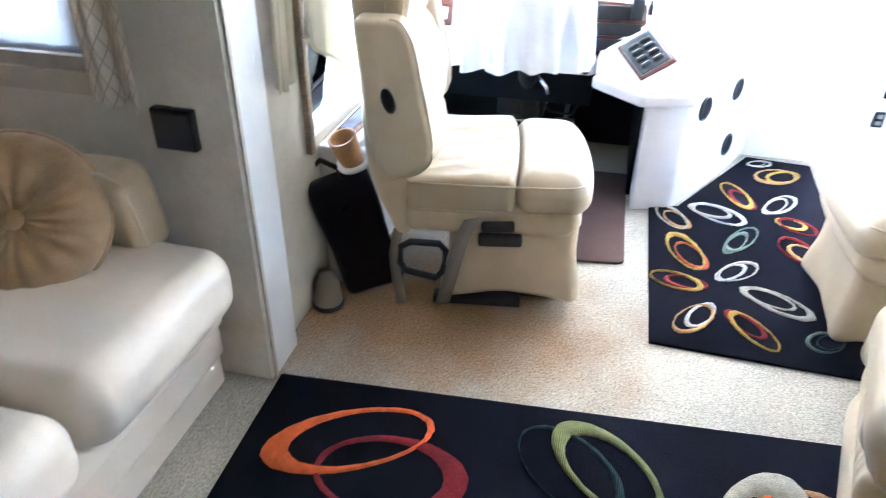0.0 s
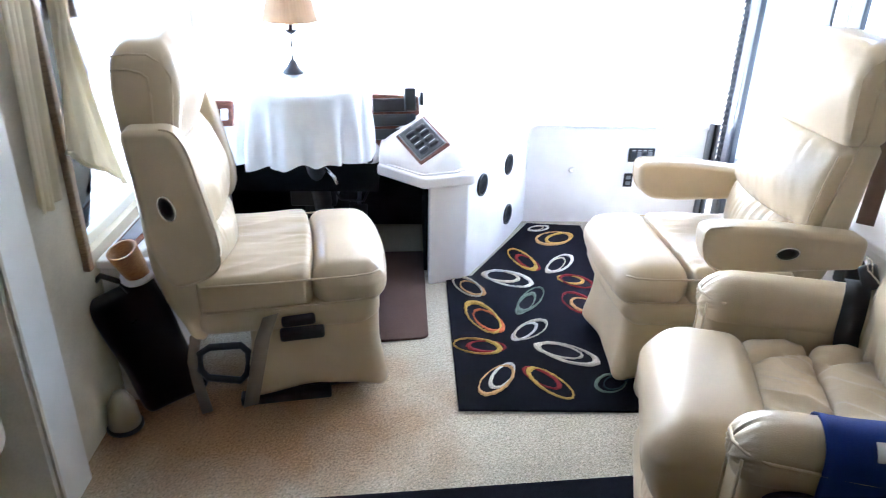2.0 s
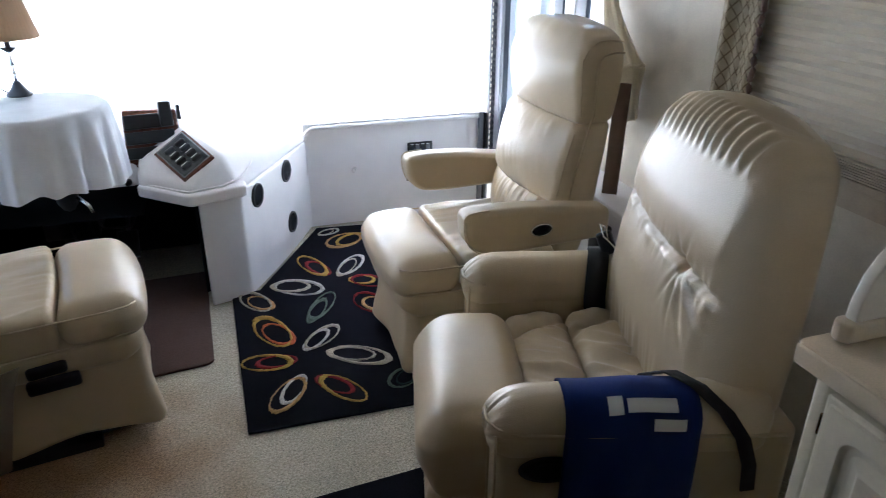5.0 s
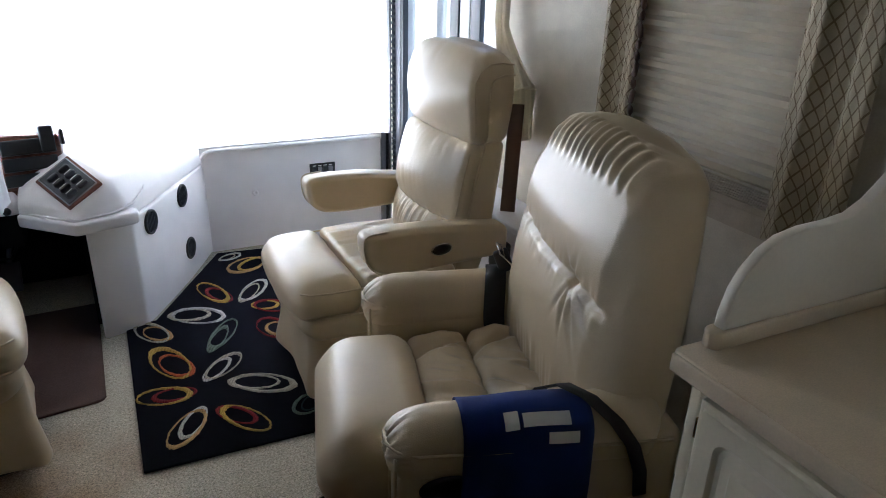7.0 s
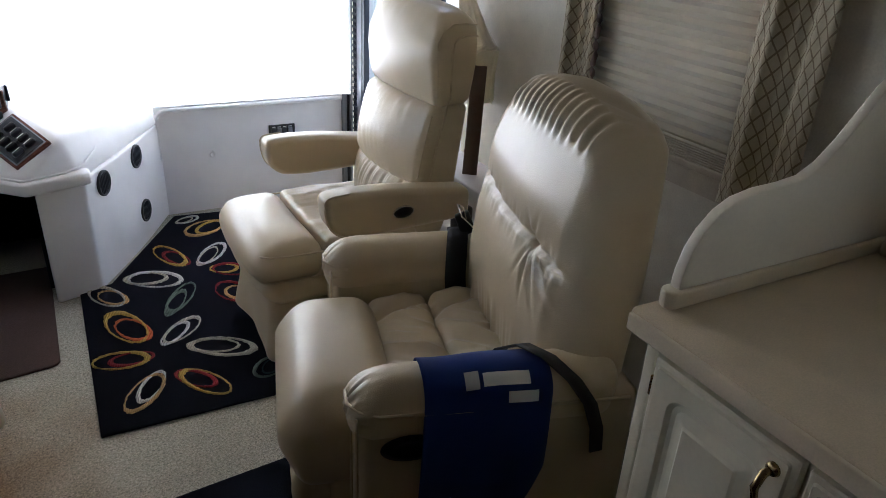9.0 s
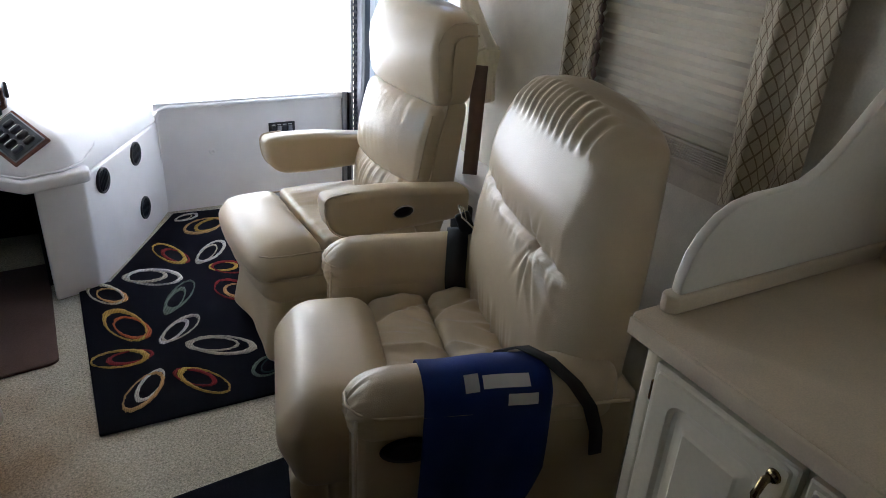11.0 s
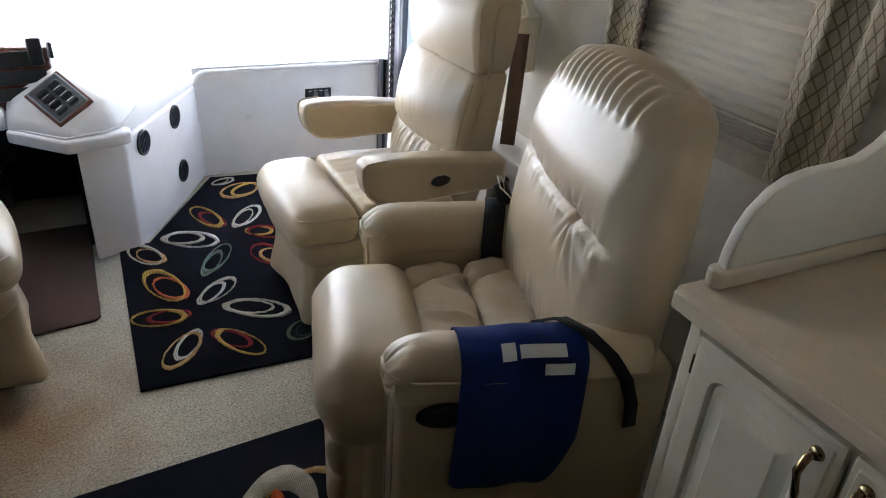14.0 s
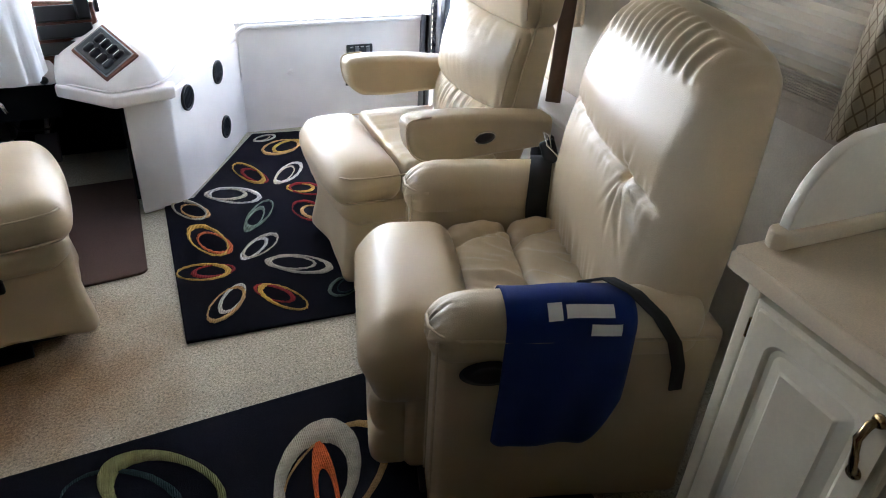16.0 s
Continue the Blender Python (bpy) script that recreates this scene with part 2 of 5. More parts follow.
def thing(name, label, category, m=None, group="", kind="", me=None):
    ob = new(name, me)
    if m is not None:
        ob.matrix_basis = m
    return tagged(ob, label, category, group, kind)


def rbox(sx, sy, sz, r, n=(4, 4, 4), k=3, shape=None):
    """A box with rounded edges, centred; shape bends its vertices."""
    h = np.array((sx, sy, sz)) / 2
    r = min(r, h.min() * 0.999)
    lines = []
    for a in range(3):
        i = h[a] - r
        edge = [i + r * math.tan(math.pi / 4 * j / k) for j in range(1, k + 1)]
        mid = list(np.linspace(-i, i, n[a] + 1)) if i > 1e-6 else [0.0]
        lines.append(np.array([-e for e in reversed(edge)] + mid + edge))
    verts, faces, seen = [], [], {}

    def put(p):
        key = (round(p[0] * 1e6), round(p[1] * 1e6), round(p[2] * 1e6))
        if key not in seen:
            seen[key] = len(verts)
            verts.append(p)
        return seen[key]

    for a in range(3):
        b, c = (a + 1) % 3, (a + 2) % 3
        for s in (-1, 1):
            ids = []
            for u in lines[b]:
                row = []
                for w in lines[c]:
                    p = [0, 0, 0]
                    p[a], p[b], p[c] = s * h[a], u, w
                    row.append(put(tuple(p)))
                ids.append(row)
            for i in range(len(ids) - 1):
                for j in range(len(ids[0]) - 1):
                    q = (ids[i][j], ids[i + 1][j], ids[i + 1][j + 1], ids[i][j + 1])
                    faces.append(q if s > 0 else q[::-1])
    v = np.array(verts)
    q = np.clip(v, -(h - r), h - r)
    d = v - q
    d /= np.maximum(np.linalg.norm(d, axis=1, keepdims=True), 1e-9)
    v = q + r * d
    if shape is not None:
        v = shape(v.copy())
    return v, faces


def box_part(name, size, r, mat, parent, m, label="", n=(2, 2, 2), k=2, shape=None):
    v, f = rbox(*size, r, n, k, shape)
    return part(name, mesh(name, v, f, mat), parent, label, m)


def grid(fn, nu, nv, wrap=False):
    """A sheet fn(u, v), u and v from 0 to 1."""
    verts = [fn(i / nu, j / nv) for j in range(nv + 1) for i in range(nu + (0 if wrap else 1))]
    w = nu if wrap else nu + 1
    faces = [(j * w + i, j * w + (i + 1) % w, (j + 1) * w + (i + 1) % w, (j + 1) * w + i) for j in range(nv) for i in range(nu)]
    return verts, faces


def thick(verts, faces, t):
    """Gives a sheet its thickness, with closed rims."""
    bm = bmesh.new()
    vs = [bm.verts.new(v) for v in verts]
    for f in faces:
        bm.faces.new([vs[i] for i in f])
    bm.normal_update()
    bmesh.ops.solidify(bm, geom=bm.faces[:], thickness=t)
    bm.verts.index_update()
    out = [v.co.copy() for v in bm.verts], [[v.index for v in f.verts] for f in bm.faces]
    bm.free()
    return out


def tube(pts, r, n=8, closed=False, flat=1.0):
    pts = [Vector(p) for p in pts]
    verts, faces = [], []
    up = Vector((0, 0, 1))
    N = len(pts)
    for i, p in enumerate(pts):
        a = pts[i - 1] if (i or closed) else p
        b = pts[(i + 1) % N] if (i < N - 1 or closed) else p
        d = (b - a).normalized()
        s = d.cross(up)
        s = s.normalized() if s.length > 1e-3 else Vector((1, 0, 0))
        w = s.cross(d).normalized()
        for j in range(n):
            an = 2 * math.pi * j / n
            verts.append(p + s * r * math.cos(an) + w * r * flat * math.sin(an))
    for i in range(N if closed else N - 1):
        for j in range(n):
            k = (i + 1) % N
            faces.append((i * n + j, i * n + (j + 1) % n, k * n + (j + 1) % n, k * n + j))
    if not closed:
        faces += [tuple(range(n))[::-1], tuple((N - 1) * n + j for j in range(n))]
    return verts, faces


def ribbon(pts, width, t, across):
    """A flat strap along pts."""
    a = Vector(across).normalized() * width / 2
    verts, faces = [], []
    P = [Vector(p) for p in pts]
    for i, p in enumerate(P):
        d = (P[min(i + 1, len(P) - 1)] - P[max(i - 1, 0)]).normalized()
        nn = d.cross(a).normalized() * t / 2
        verts += [p - a - nn, p + a - nn, p + a + nn, p - a + nn]
    for i in range(len(P) - 1):
        for j in range(4):
            faces.append((i * 4 + j, i * 4 + (j + 1) % 4, i * 4 + 4 + (j + 1) % 4, i * 4 + 4 + j))
    faces += [(3, 2, 1, 0), tuple(len(verts) - 4 + j for j in range(4))]
    return verts, faces


def lathe(profile, n=32):
    verts, faces = [], []
    for r, z in profile:
        for j in range(n):
            a = 2 * math.pi * j / n
            verts.append((r * math.cos(a), r * math.sin(a), z))
    for i in range(len(profile) - 1):
        for j in range(n):
            faces.append((i * n + j, i * n + (j + 1) % n, (i + 1) * n + (j + 1) % n, (i + 1) * n + j))
    faces += [tuple(range(n))[::-1], tuple((len(profile) - 1) * n + j for j in range(n))]
    return verts, faces


def prism(outline, z0, z1, bevel=0.0, seg=3):
    """An upright block over an outline, its edges bevelled."""
    bm = bmesh.new()
    lo = [bm.verts.new((x, y, z0)) for x, y in outline]
    hi = [bm.verts.new((x, y, z1)) for x, y in outline]
    n = len(outline)
    bm.faces.new(lo[::-1])
    bm.faces.new(hi)
    for i in range(n):
        bm.faces.new((lo[i], lo[(i + 1) % n], hi[(i + 1) % n], hi[i]))
    return finish(bm, bevel, seg)


def finish(bm, bevel=0.0, seg=3):
    bmesh.ops.recalc_face_normals(bm, faces=bm.faces[:])
    if bevel:
        sharp = [e for e in bm.edges if len(e.link_faces) == 2 and e.calc_face_angle(0) > 0.35]
        bmesh.ops.bevel(bm, geom=sharp, offset=bevel, segments=seg, affect="EDGES", profile=0.5, clamp_overlap=True)
    bm.verts.index_update()
    out = [v.co.copy() for v in bm.verts], [[v.index for v in f.verts] for f in bm.faces]
    bm.free()
    return out


def hull(points, bevel=0.0, seg=3):
    bm = bmesh.new()
    for p in points:
        bm.verts.new(p)
    bmesh.ops.convex_hull(bm, input=bm.verts[:])
    for v in [v for v in bm.verts if not v.link_faces]:
        bm.verts.remove(v)
    bmesh.ops.dissolve_limit(bm, angle_limit=0.02, verts=bm.verts[:], edges=bm.edges[:])
    return finish(bm, bevel, seg)


def blocks(boxes):
    """Several plain blocks (x0, x1, y0, y1, z0, z1) in one mesh."""
    verts, faces = [], []
    for x0, x1, y0, y1, z0, z1 in boxes:
        b = len(verts)
        verts += [(x, y, z) for z in (z0, z1) for x, y in ((x0, y0), (x1, y0), (x1, y1), (x0, y1))]
        faces += [tuple(b + i for i in q) for q in ((3, 2, 1, 0), (4, 5, 6, 7), (0, 1, 5, 4), (1, 2, 6, 5), (2, 3, 7, 6), (3, 0, 4, 7))]
    return verts, faces


def setting(name, boxes, mat, label, category):
    v, f = blocks(boxes)
    return thing(name, label, category, kind="structure", me=mesh(name, v, f, mat, smooth=False))


def block(name, x0, x1, y0, y1, z0, z1, mat, parent, bevel=0.004, label=""):
    v, f = rbox(x1 - x0, y1 - y0, z1 - z0, bevel, (1, 1, 1), 2)
    return part(name, mesh(name, v, f, mat), parent, label, pose((x0 + x1) / 2, (y0 + y1) / 2, (z0 + z1) / 2))


def gauss(x, w):
    return np.exp(-(x / w) ** 2)


def ramp01(x, a, b):
    t = np.clip((x - a) / (b - a), 0, 1)
    return t * t * (3 - 2 * t)


def crumple(v, amount, scale, seed=0.0):
    for p in v:
        p += np.array(noise.noise_vector(Vector(p) * scale + Vector((seed, seed, seed)))) * amount
    return v


# ---- structure ----
LEFT, RIGHT, FRONT, BACK, TOP = -1.12, 1.50, 1.65, -5.6, 2.05
setting("ground", [(-60, 60, -60, 60, -0.9, -0.8)], CONCRETE, "pale concrete ground outside the vehicle", "ground")
setting("floor", [(-2.2, RIGHT + 0.08, BACK, 1.85, -0.08, 0.0)], CARPET, "beige looped carpet on the floor", "floor")
# unseen ceiling split in two to steer bounced light
setting("ceiling", [(-2.2, RIGHT + 0.08, BACK, -0.30, TOP, TOP + 0.06)], CEIL, "plain tan unseen ceiling, darkened to cut bounced light", "ceiling")
setting("ceiling_cab", [(-2.2, RIGHT + 0.08, -0.30, 2.2, TOP, TOP + 0.06)], CEIL_BOUNCE, "unseen ceiling over the cab, pale to bounce light", "ceiling")
setting("wall_front", [(-1.2, 1.40, FRONT, FRONT + 0.12, 0, 0.53), (-1.2, RIGHT + 0.08, FRONT, FRONT + 0.5, 1.88, TOP), (-1.2, -1.12, FRONT, FRONT + 0.5, 0.53, 1.88)], PLASTIC, "white moulded front wall below the windshield", "wall")
setting("wall_left", [(LEFT - 0.08, LEFT, -0.29, 0.03, 0, TOP), (LEFT - 0.08, LEFT, 0.03, 1.42, 0, 0.56), (LEFT - 0.08, LEFT, 0.03, 1.42, 1.75, TOP), (LEFT - 0.08, LEFT, 1.42, FRONT, 0, TOP)], WALL, "cream vinyl wall beside the driver's seat", "wall")
setting("wall_slide_end", [(-1.47, -1.14, -0.45, -0.37, 0, TOP), (-2.12, -1.47, -0.45, -0.37, 0, 0.93), (-2.12, -1.47, -0.45, -0.37, 1.65, TOP), (-2.12, -2.0, -0.45, -0.37, 0.93, 1.65)], WALL, "cream vinyl end wall behind the sofa", "wall")
setting("wall_slide_back", [(-2.2, -2.12, -2.55, -0.37, 0, TOP)], WALL, "cream vinyl wall along the sofa", "wall")
# unseen closing walls, added in a dark tone so little light bounces forward
setting("wall_left_rear", [(-2.2, -1.12, -2.63, -2.55, 0, TOP), (-1.20, -1.12, BACK, -2.63, 0, TOP)], BURL, "unseen closing wall behind the sofa, dark to cut bounce", "wall")
setting("wall_back", [(-2.2, RIGHT + 0.08, BACK - 0.08, BACK, 0, TOP)], BURL, "unseen closing rear wall, dark to cut bounce", "wall")
setting("wall_right", [(RIGHT, RIGHT + 0.08, BACK, -3.2, 0, TOP), (RIGHT, RIGHT + 0.08, -3.2, -1.55, 0, 0.98), (RIGHT, RIGHT + 0.08, -3.2, -1.55, 1.85, TOP), (RIGHT, RIGHT + 0.08, -1.55, -0.81, 0, TOP), (RIGHT, RIGHT + 0.08, -0.81, -0.30, 0, 0.97), (RIGHT, RIGHT + 0.08, -0.81, -0.30, 1.66, TOP), (RIGHT, RIGHT + 0.08, -0.30, 0.52, 0, TOP), (RIGHT, RIGHT + 0.08, 0.52, 1.60, 1.88, TOP), (RIGHT, RIGHT + 0.08, 1.60, 2.15, 0, TOP)], WALL, "cream vinyl wall along the seats", "wall")
setting("trim_post", [(-1.14, -1.083, -0.438, -0.29, 0, TOP)], TRIM_WHITE, "white upright trim at the slide-out corner", "trim")
setting("trim_edge", [(-1.25, -1.088, -0.458, -0.438, 0, TOP)], WALL, "cream edge panel of the slide-out", "trim")
setting("trim_strip", [(-1.0845, -1.078, -0.446, -0.434, 0, TOP), (-1.119, -1.106, -0.29, -0.28, 0, TOP)], TRIM_BEIGE, "tan edging strips along the trim", "trim")
setting("trim_sill", [(0.44, 1.40, FRONT - 0.015, FRONT + 0.12, 0.53, 0.565)], PLASTIC, "white moulded sill under the windshield", "trim")

lip = thing("trim_lip", "white rounded lip round the front wall panel", "trim", kind="structure")
arc = [(0.505 - 0.06 * math.sin(a), FRONT - 0.016, 0.485 + 0.06 * math.cos(a)) for a in np.linspace(0, math.pi / 2, 8)]
part("lip_rail", mesh("lip_rail", *tube([(1.39, FRONT - 0.016, 0.545), (0.9, FRONT - 0.016, 0.545)] + arc + [(0.445, FRONT - 0.016, 0.3)], 0.011, 10), PLASTIC), lip)


def window(name, label, frame_mat, axis, at, a0, a1, z0, z1, deep=0.05, w=0.035, bars=()):
    """A framed pane in a wall; axis: the wall's normal."""
    root = thing(name, label, "window", kind="structure")

    def bar(nm, p0, p1, q0, q1, mat, d=deep):
        if axis == "x":
            return block(nm, at - d / 2, at + d / 2, p0, p1, q0, q1, mat, root)
        return block(nm, p0, p1, at - d / 2, at + d / 2, q0, q1, mat, root)

    bar("window_frame", a0, a0 + w, z0, z1, frame_mat)
    bar("window_frame", a1 - w, a1, z0, z1, frame_mat)
    bar("window_frame", a0 + w, a1 - w, z0, z0 + w, frame_mat)
    bar("window_frame", a0 + w, a1 - w, z1 - w, z1, frame_mat)
    for p, q in bars:
        bar("mullion", p, q, z0 + w, z1 - w, frame_mat)
    pane = bar("pane", a0 + w, a1 - w, z0 + w, z1 - w, GLASS, 0.005)
    pane.visible_shadow = False
    return root


window("window_1", "small bright end window over the sofa", TRIM_WHITE, "y", -0.40, -2.0, -1.47, 0.93, 1.65)
window("window_2", "bright side window beside the driver's seat", TRIM_WHITE, "x", LEFT - 0.05, 0.03, 1.42, 0.56, 1.75)
window("window_3", "side window behind a pleated blind", DARKBAR, "x", RIGHT + 0.05, -0.81, -0.30, 0.97, 1.66)
window("window_4", "wide windshield behind a white curtain", DARKBAR, "y", FRONT + 0.42, -1.12, 1.58, 0.5, 1.88, bars=((0.19, 0.23),))
window("window_5", "side window over the counter", DARKBAR, "x", RIGHT + 0.05, -3.2, -1.55, 0.98, 1.85, w=0.02)
door = window("door_1", "glazed entry door with dark bars", TRIM_WHITE, "x", RIGHT + 0.05, 0.52, 1.60, 0.36, 1.88, 0.06, 0.05, bars=((1.20, 1.24),))
block("door_panel", RIGHT + 0.02, RIGHT + 0.08, 0.52, 1.60, -0.3, 0.36, TRIM_WHITE, door, 0.006)
for y in (0.775, 0.975):
    block("window_bar", RIGHT - 0.005, RIGHT + 0.018, y - 0.042, y + 0.042, 0.42, 1.88, DARKBAR, door, 0.004)
block("window_bar", RIGHT - 0.003, RIGHT + 0.016, 0.83, 0.92, 0.42, 1.88, TRIM_WHITE, door, 0.004, "white upright bar")

# jamb beside the entry door: grey channel, perforated strip
jamb = thing("door_jamb", "grey ribbed door jamb with a dark perforated strip", "door jamb", kind="structure")
block("channel", 1.40, 1.425, FRONT - 0.02, FRONT + 0.1, 0, 1.88, GREY, jamb)
block("channel", 1.425, 1.445, FRONT - 0.005, FRONT + 0.1, 0, 1.88, BLACK, jamb)
block("channel", 1.445, 1.46, FRONT - 0.02, FRONT + 0.1, 0, 1.88, GREY, jamb)
v, f = [], []
for i in range(48):
    for j in range(3):
        y0, z0 = FRONT - 0.075 + j * 0.022, 0.33 + i * 0.032
        for a0, a1, c0, c1 in ((y0, y0 + 0.022, z0, z0 + 0.012), (y0, y0 + 0.007, z0 + 0.012, z0 + 0.032)):
            b = len(v)
            v += [(x, y, z) for x in (1.462, 1.47) for y, z in ((a0, c0), (a1, c0), (a1, c1), (a0, c1))]
            f += [tuple(b + t for t in q) for q in ((3, 2, 1, 0), (4, 5, 6, 7), (0, 1, 5, 4), (1, 2, 6, 5), (2, 3, 7, 6), (3, 0, 4, 7))]
part("perforated_strip", mesh("perforated_strip", v, f, DARKBAR, smooth=False), jamb, "dark perforated strip")
block("frame_post", 1.455, 1.49, 1.50, 1.56, 0, 1.88, GREY, jamb)
block("frame_post", 1.455, 1.485, 1.46, 1.495, 0, 1.88, DARKBAR, jamb)

# front wall fittings
outlet = thing("switch_panel", "black switch panel on the white front wall", "switch panel", pose(1.065, FRONT, 0.385))
block("plate", -0.07, 0.07, -0.008, 0, -0.038, 0.038, BLACK, outlet)
for i in range(4):
    block("rocker", -0.055 + i * 0.029, -0.033 + i * 0.029, -0.016, -0.006, -0.02, 0.02, GREY if i % 2 else DARKBAR, outlet, 0.003)
    block("caption", -0.053 + i * 0.029, -0.035 + i * 0.029, -0.0095, -0.0078, 0.024, 0.028, PRINT, outlet, 0.0004)
sock = thing("wall_socket", "small dark socket on the white front wall", "socket", pose(1.01, FRONT, 0.245))
block("plate", -0.024, 0.024, -0.007, 0, -0.038, 0.038, BLACK, sock)
for z in (-0.016, 0.016):
    block("insert", -0.013, 0.013, -0.011, -0.006, z - 0.010, z + 0.010, GREY, sock, 0.003)
v, f = lathe([(0.0, 0.0), (0.016, 0.0), (0.016, 0.006), (0.009, 0.009), (0.007, 0.004), (0.0, 0.004)], 24)
thing("door_bumper", "small round white bumper on the front wall", "bumper", pose(0.70, FRONT, 0.298, 90), me=mesh("bumper", v, f, PLASTIC))
box = thing("wall_box", "square black box fixed to the end wall", "wall box", pose(-1.24, -0.45, 0.78))
block("housing", -0.056, 0.056, -0.03, 0, -0.053, 0.053, BLACK, box, 0.006)
block("front_plate", -0.048, 0.048, -0.035, -0.0295, -0.045, 0.045, DARKBAR, box, 0.004)


# ---- rugs ----
def rug(name, outline, label, m):
    root = thing(name, label, "rug", m)
    v, f = prism(outline, 0.0, 0.012, 0.004, 2)
    part("rug_body", mesh("rug_body", v, f, RUG_BLACK), root)
    return root


def ring(root, c, a, b, color, w0=0.18, w1=0.4, lift=0.0, seed=0, z=0.0125, shift=0.0, rag=0.01):
    """A raised oval band on a rug: centre, two half axes, widest at one end."""
    rnd = random.Random(seed)
    n = 56
    verts, faces = [], []
    c, a, b = Vector(c), Vector(a), Vector(b)
    for i in range(n):
        t = 2 * math.pi * i / n
        w = w0 + (w1 - w0) * (0.5 + 0.5 * math.cos(t - shift)) ** 1.5
        ro, ri = 1.0 + rnd.uniform(-rag, rag), 1.0 - w + rnd.uniform(-rag, rag)
        e = a * math.cos(t) + b * math.sin(t)
        for r, h in ((ro, z - 0.003), (ro - 0.03, z + 0.003 + lift), (ri + 0.03, z + 0.003 + lift), (ri, z - 0.003)):
            verts.append((c.x + e.x * r, c.y + e.y * r, h))
    for i in range(n):
        k = (i + 1) % n
        for j in range(3):
            faces.append((i * 4 + j, k * 4 + j, k * 4 + j + 1, i * 4 + j + 1))
    part("ring_motif", mesh("ring_motif", verts, faces, YARN[color]), root)


small = rug("runner_rug", [(0, 0), (0.70, -0.02), (0.76, 1.57), (0.47, 1.60), (0.12, 0.975), (0.0, 0.96)], "black runner rug with coloured interlocking ovals", pose(0, 0, 0))


def motif(c, a, b, one, two, seed=0):
    a, b = Vector(a), Vector(b)
    off = a * (0.22 if seed % 2 else -0.22) + b * 0.05
    ring(small, Vector(c) + off * 0.35, a * 0.95, b * 0.92, one, 0.10, 0.26, 0.0015, seed, shift=seed, rag=0.03)
    ring(small, Vector(c) - off * 1.1 + b * 0.12, a * 0.74 - b * 0.30, b * 0.66 + a * 0.16, two, 0.14, 0.32, 0.0, seed + 50, shift=seed + 2.6, rag=0.03)


motif((0.097, 0.863), (-0.066, 0.085), (0.024, 0.070), "cream", "tan", 1)
motif((0.280, 0.945), (-0.112, 0.052), (0.017, 0.078), "white", "cream", 2)
motif((0.384, 1.133), (-0.060, 0.113), (0.030, 0.068), "yellow", "red", 3)
motif((0.551, 1.093), (-0.082, -0.073), (-0.003, 0.078), "white", "cream", 4)
motif((0.584, 1.389), (-0.103, -0.016), (0.015, 0.094), "tan", "yellow", 5)
motif((0.353, 0.736), (-0.076, -0.106), (-0.018, 0.060), "sage", "sage", 6)
motif((0.140, 0.593), (-0.066, 0.120), (0.040, 0.077), "yellow", "brick", 7)
motif((0.315, 0.495), (-0.083, -0.058), (-0.005, 0.063), "cream", "white", 8)
motif((0.105, 0.377), (-0.101, 0.022), (0.008, 0.059), "yellow", "red", 9)
motif((0.428, 0.327), (-0.113, 0.065), (0.022, 0.062), "cream", "cream", 10)
motif((0.152, 0.164), (-0.074, -0.077), (-0.020, 0.062), "tan", "white", 11)
motif((0.326, 0.147), (-0.074, 0.091), (0.028, 0.051), "yellow", "red", 12)
motif((0.554, 0.136), (-0.065, -0.013), (0.009, 0.062), "sage", "teal", 13)
motif((0.590, 0.917), (-0.075, 0.043), (0.019, 0.059), "red", "yellow", 14)
motif((0.565, 0.709), (-0.058, 0.079), (0.042, 0.068), "red", "tan", 15)
motif((0.520, 1.520), (-0.060, -0.012), (0.007, 0.042), "white", "cream", 16)

big = rug("area_rug", [(-1.067, -0.437), (0.93, -0.285), (0.86, -1.75), (-1.02, -1.89)], "large black rug with bold coloured ovals", pose(0, 0, 0))
ring(big, (-0.780, -0.632), (-0.212, -0.100), (-0.03, 0.105), "orange", 0.10, 0.33, 0.002, 21)
ring(big, (-0.640, -0.715), (-0.20, -0.03), (-0.03, 0.125), "red", 0.12, 0.34, 0.0, 22, shift=3.1)
ring(big, (-0.110, -0.555), (-0.135, 0.120), (0.060, 0.085), "olive", 0.14, 0.34, 0.001, 23, shift=0.4)
ring(big, (-0.200, -0.580), (-0.130, 0.105), (0.060, 0.085), "teal", 0.06, 0.2, 0.0, 24, shift=2.0)
ring(big, (0.265, -0.640), (0.07, 0.175), (0.105, -0.03), "cream", 0.22, 0.5, 0.001, 25, shift=0.0)
ring(big, (0.31, -0.66), (0.13, 0.15), (0.10, -0.06), "tan", 0.08, 0.2, 0.0, 26, shift=1.0)
ring(big, (0.27, -0.70), (0.02, 0.16), (0.03, -0.01), "orange", 0.3, 0.6, 0.002, 27)
ring(big, (-0.45, -1.15), (-0.16, 0.09), (0.06, 0.1), "cream", 0.14, 0.4, 0.001, 28)
ring(big, (0.15, -1.2), (-0.14, -0.1), (-0.06, 0.1), "yellow", 0.14, 0.4, 0.001, 29)

v, f = prism([(-0.09, 0.47), (-0.10, 0.455), (-0.115, 0.447), (-0.50, 0.40), (-0.52, 1.22), (-0.10, 1.24)], 0, 0.012, 0.004, 2)
thing("floor_mat", "worn brown floor mat below the dashboard", "floor mat", me=mesh("floor_mat", v, f, MAT_BROWN))


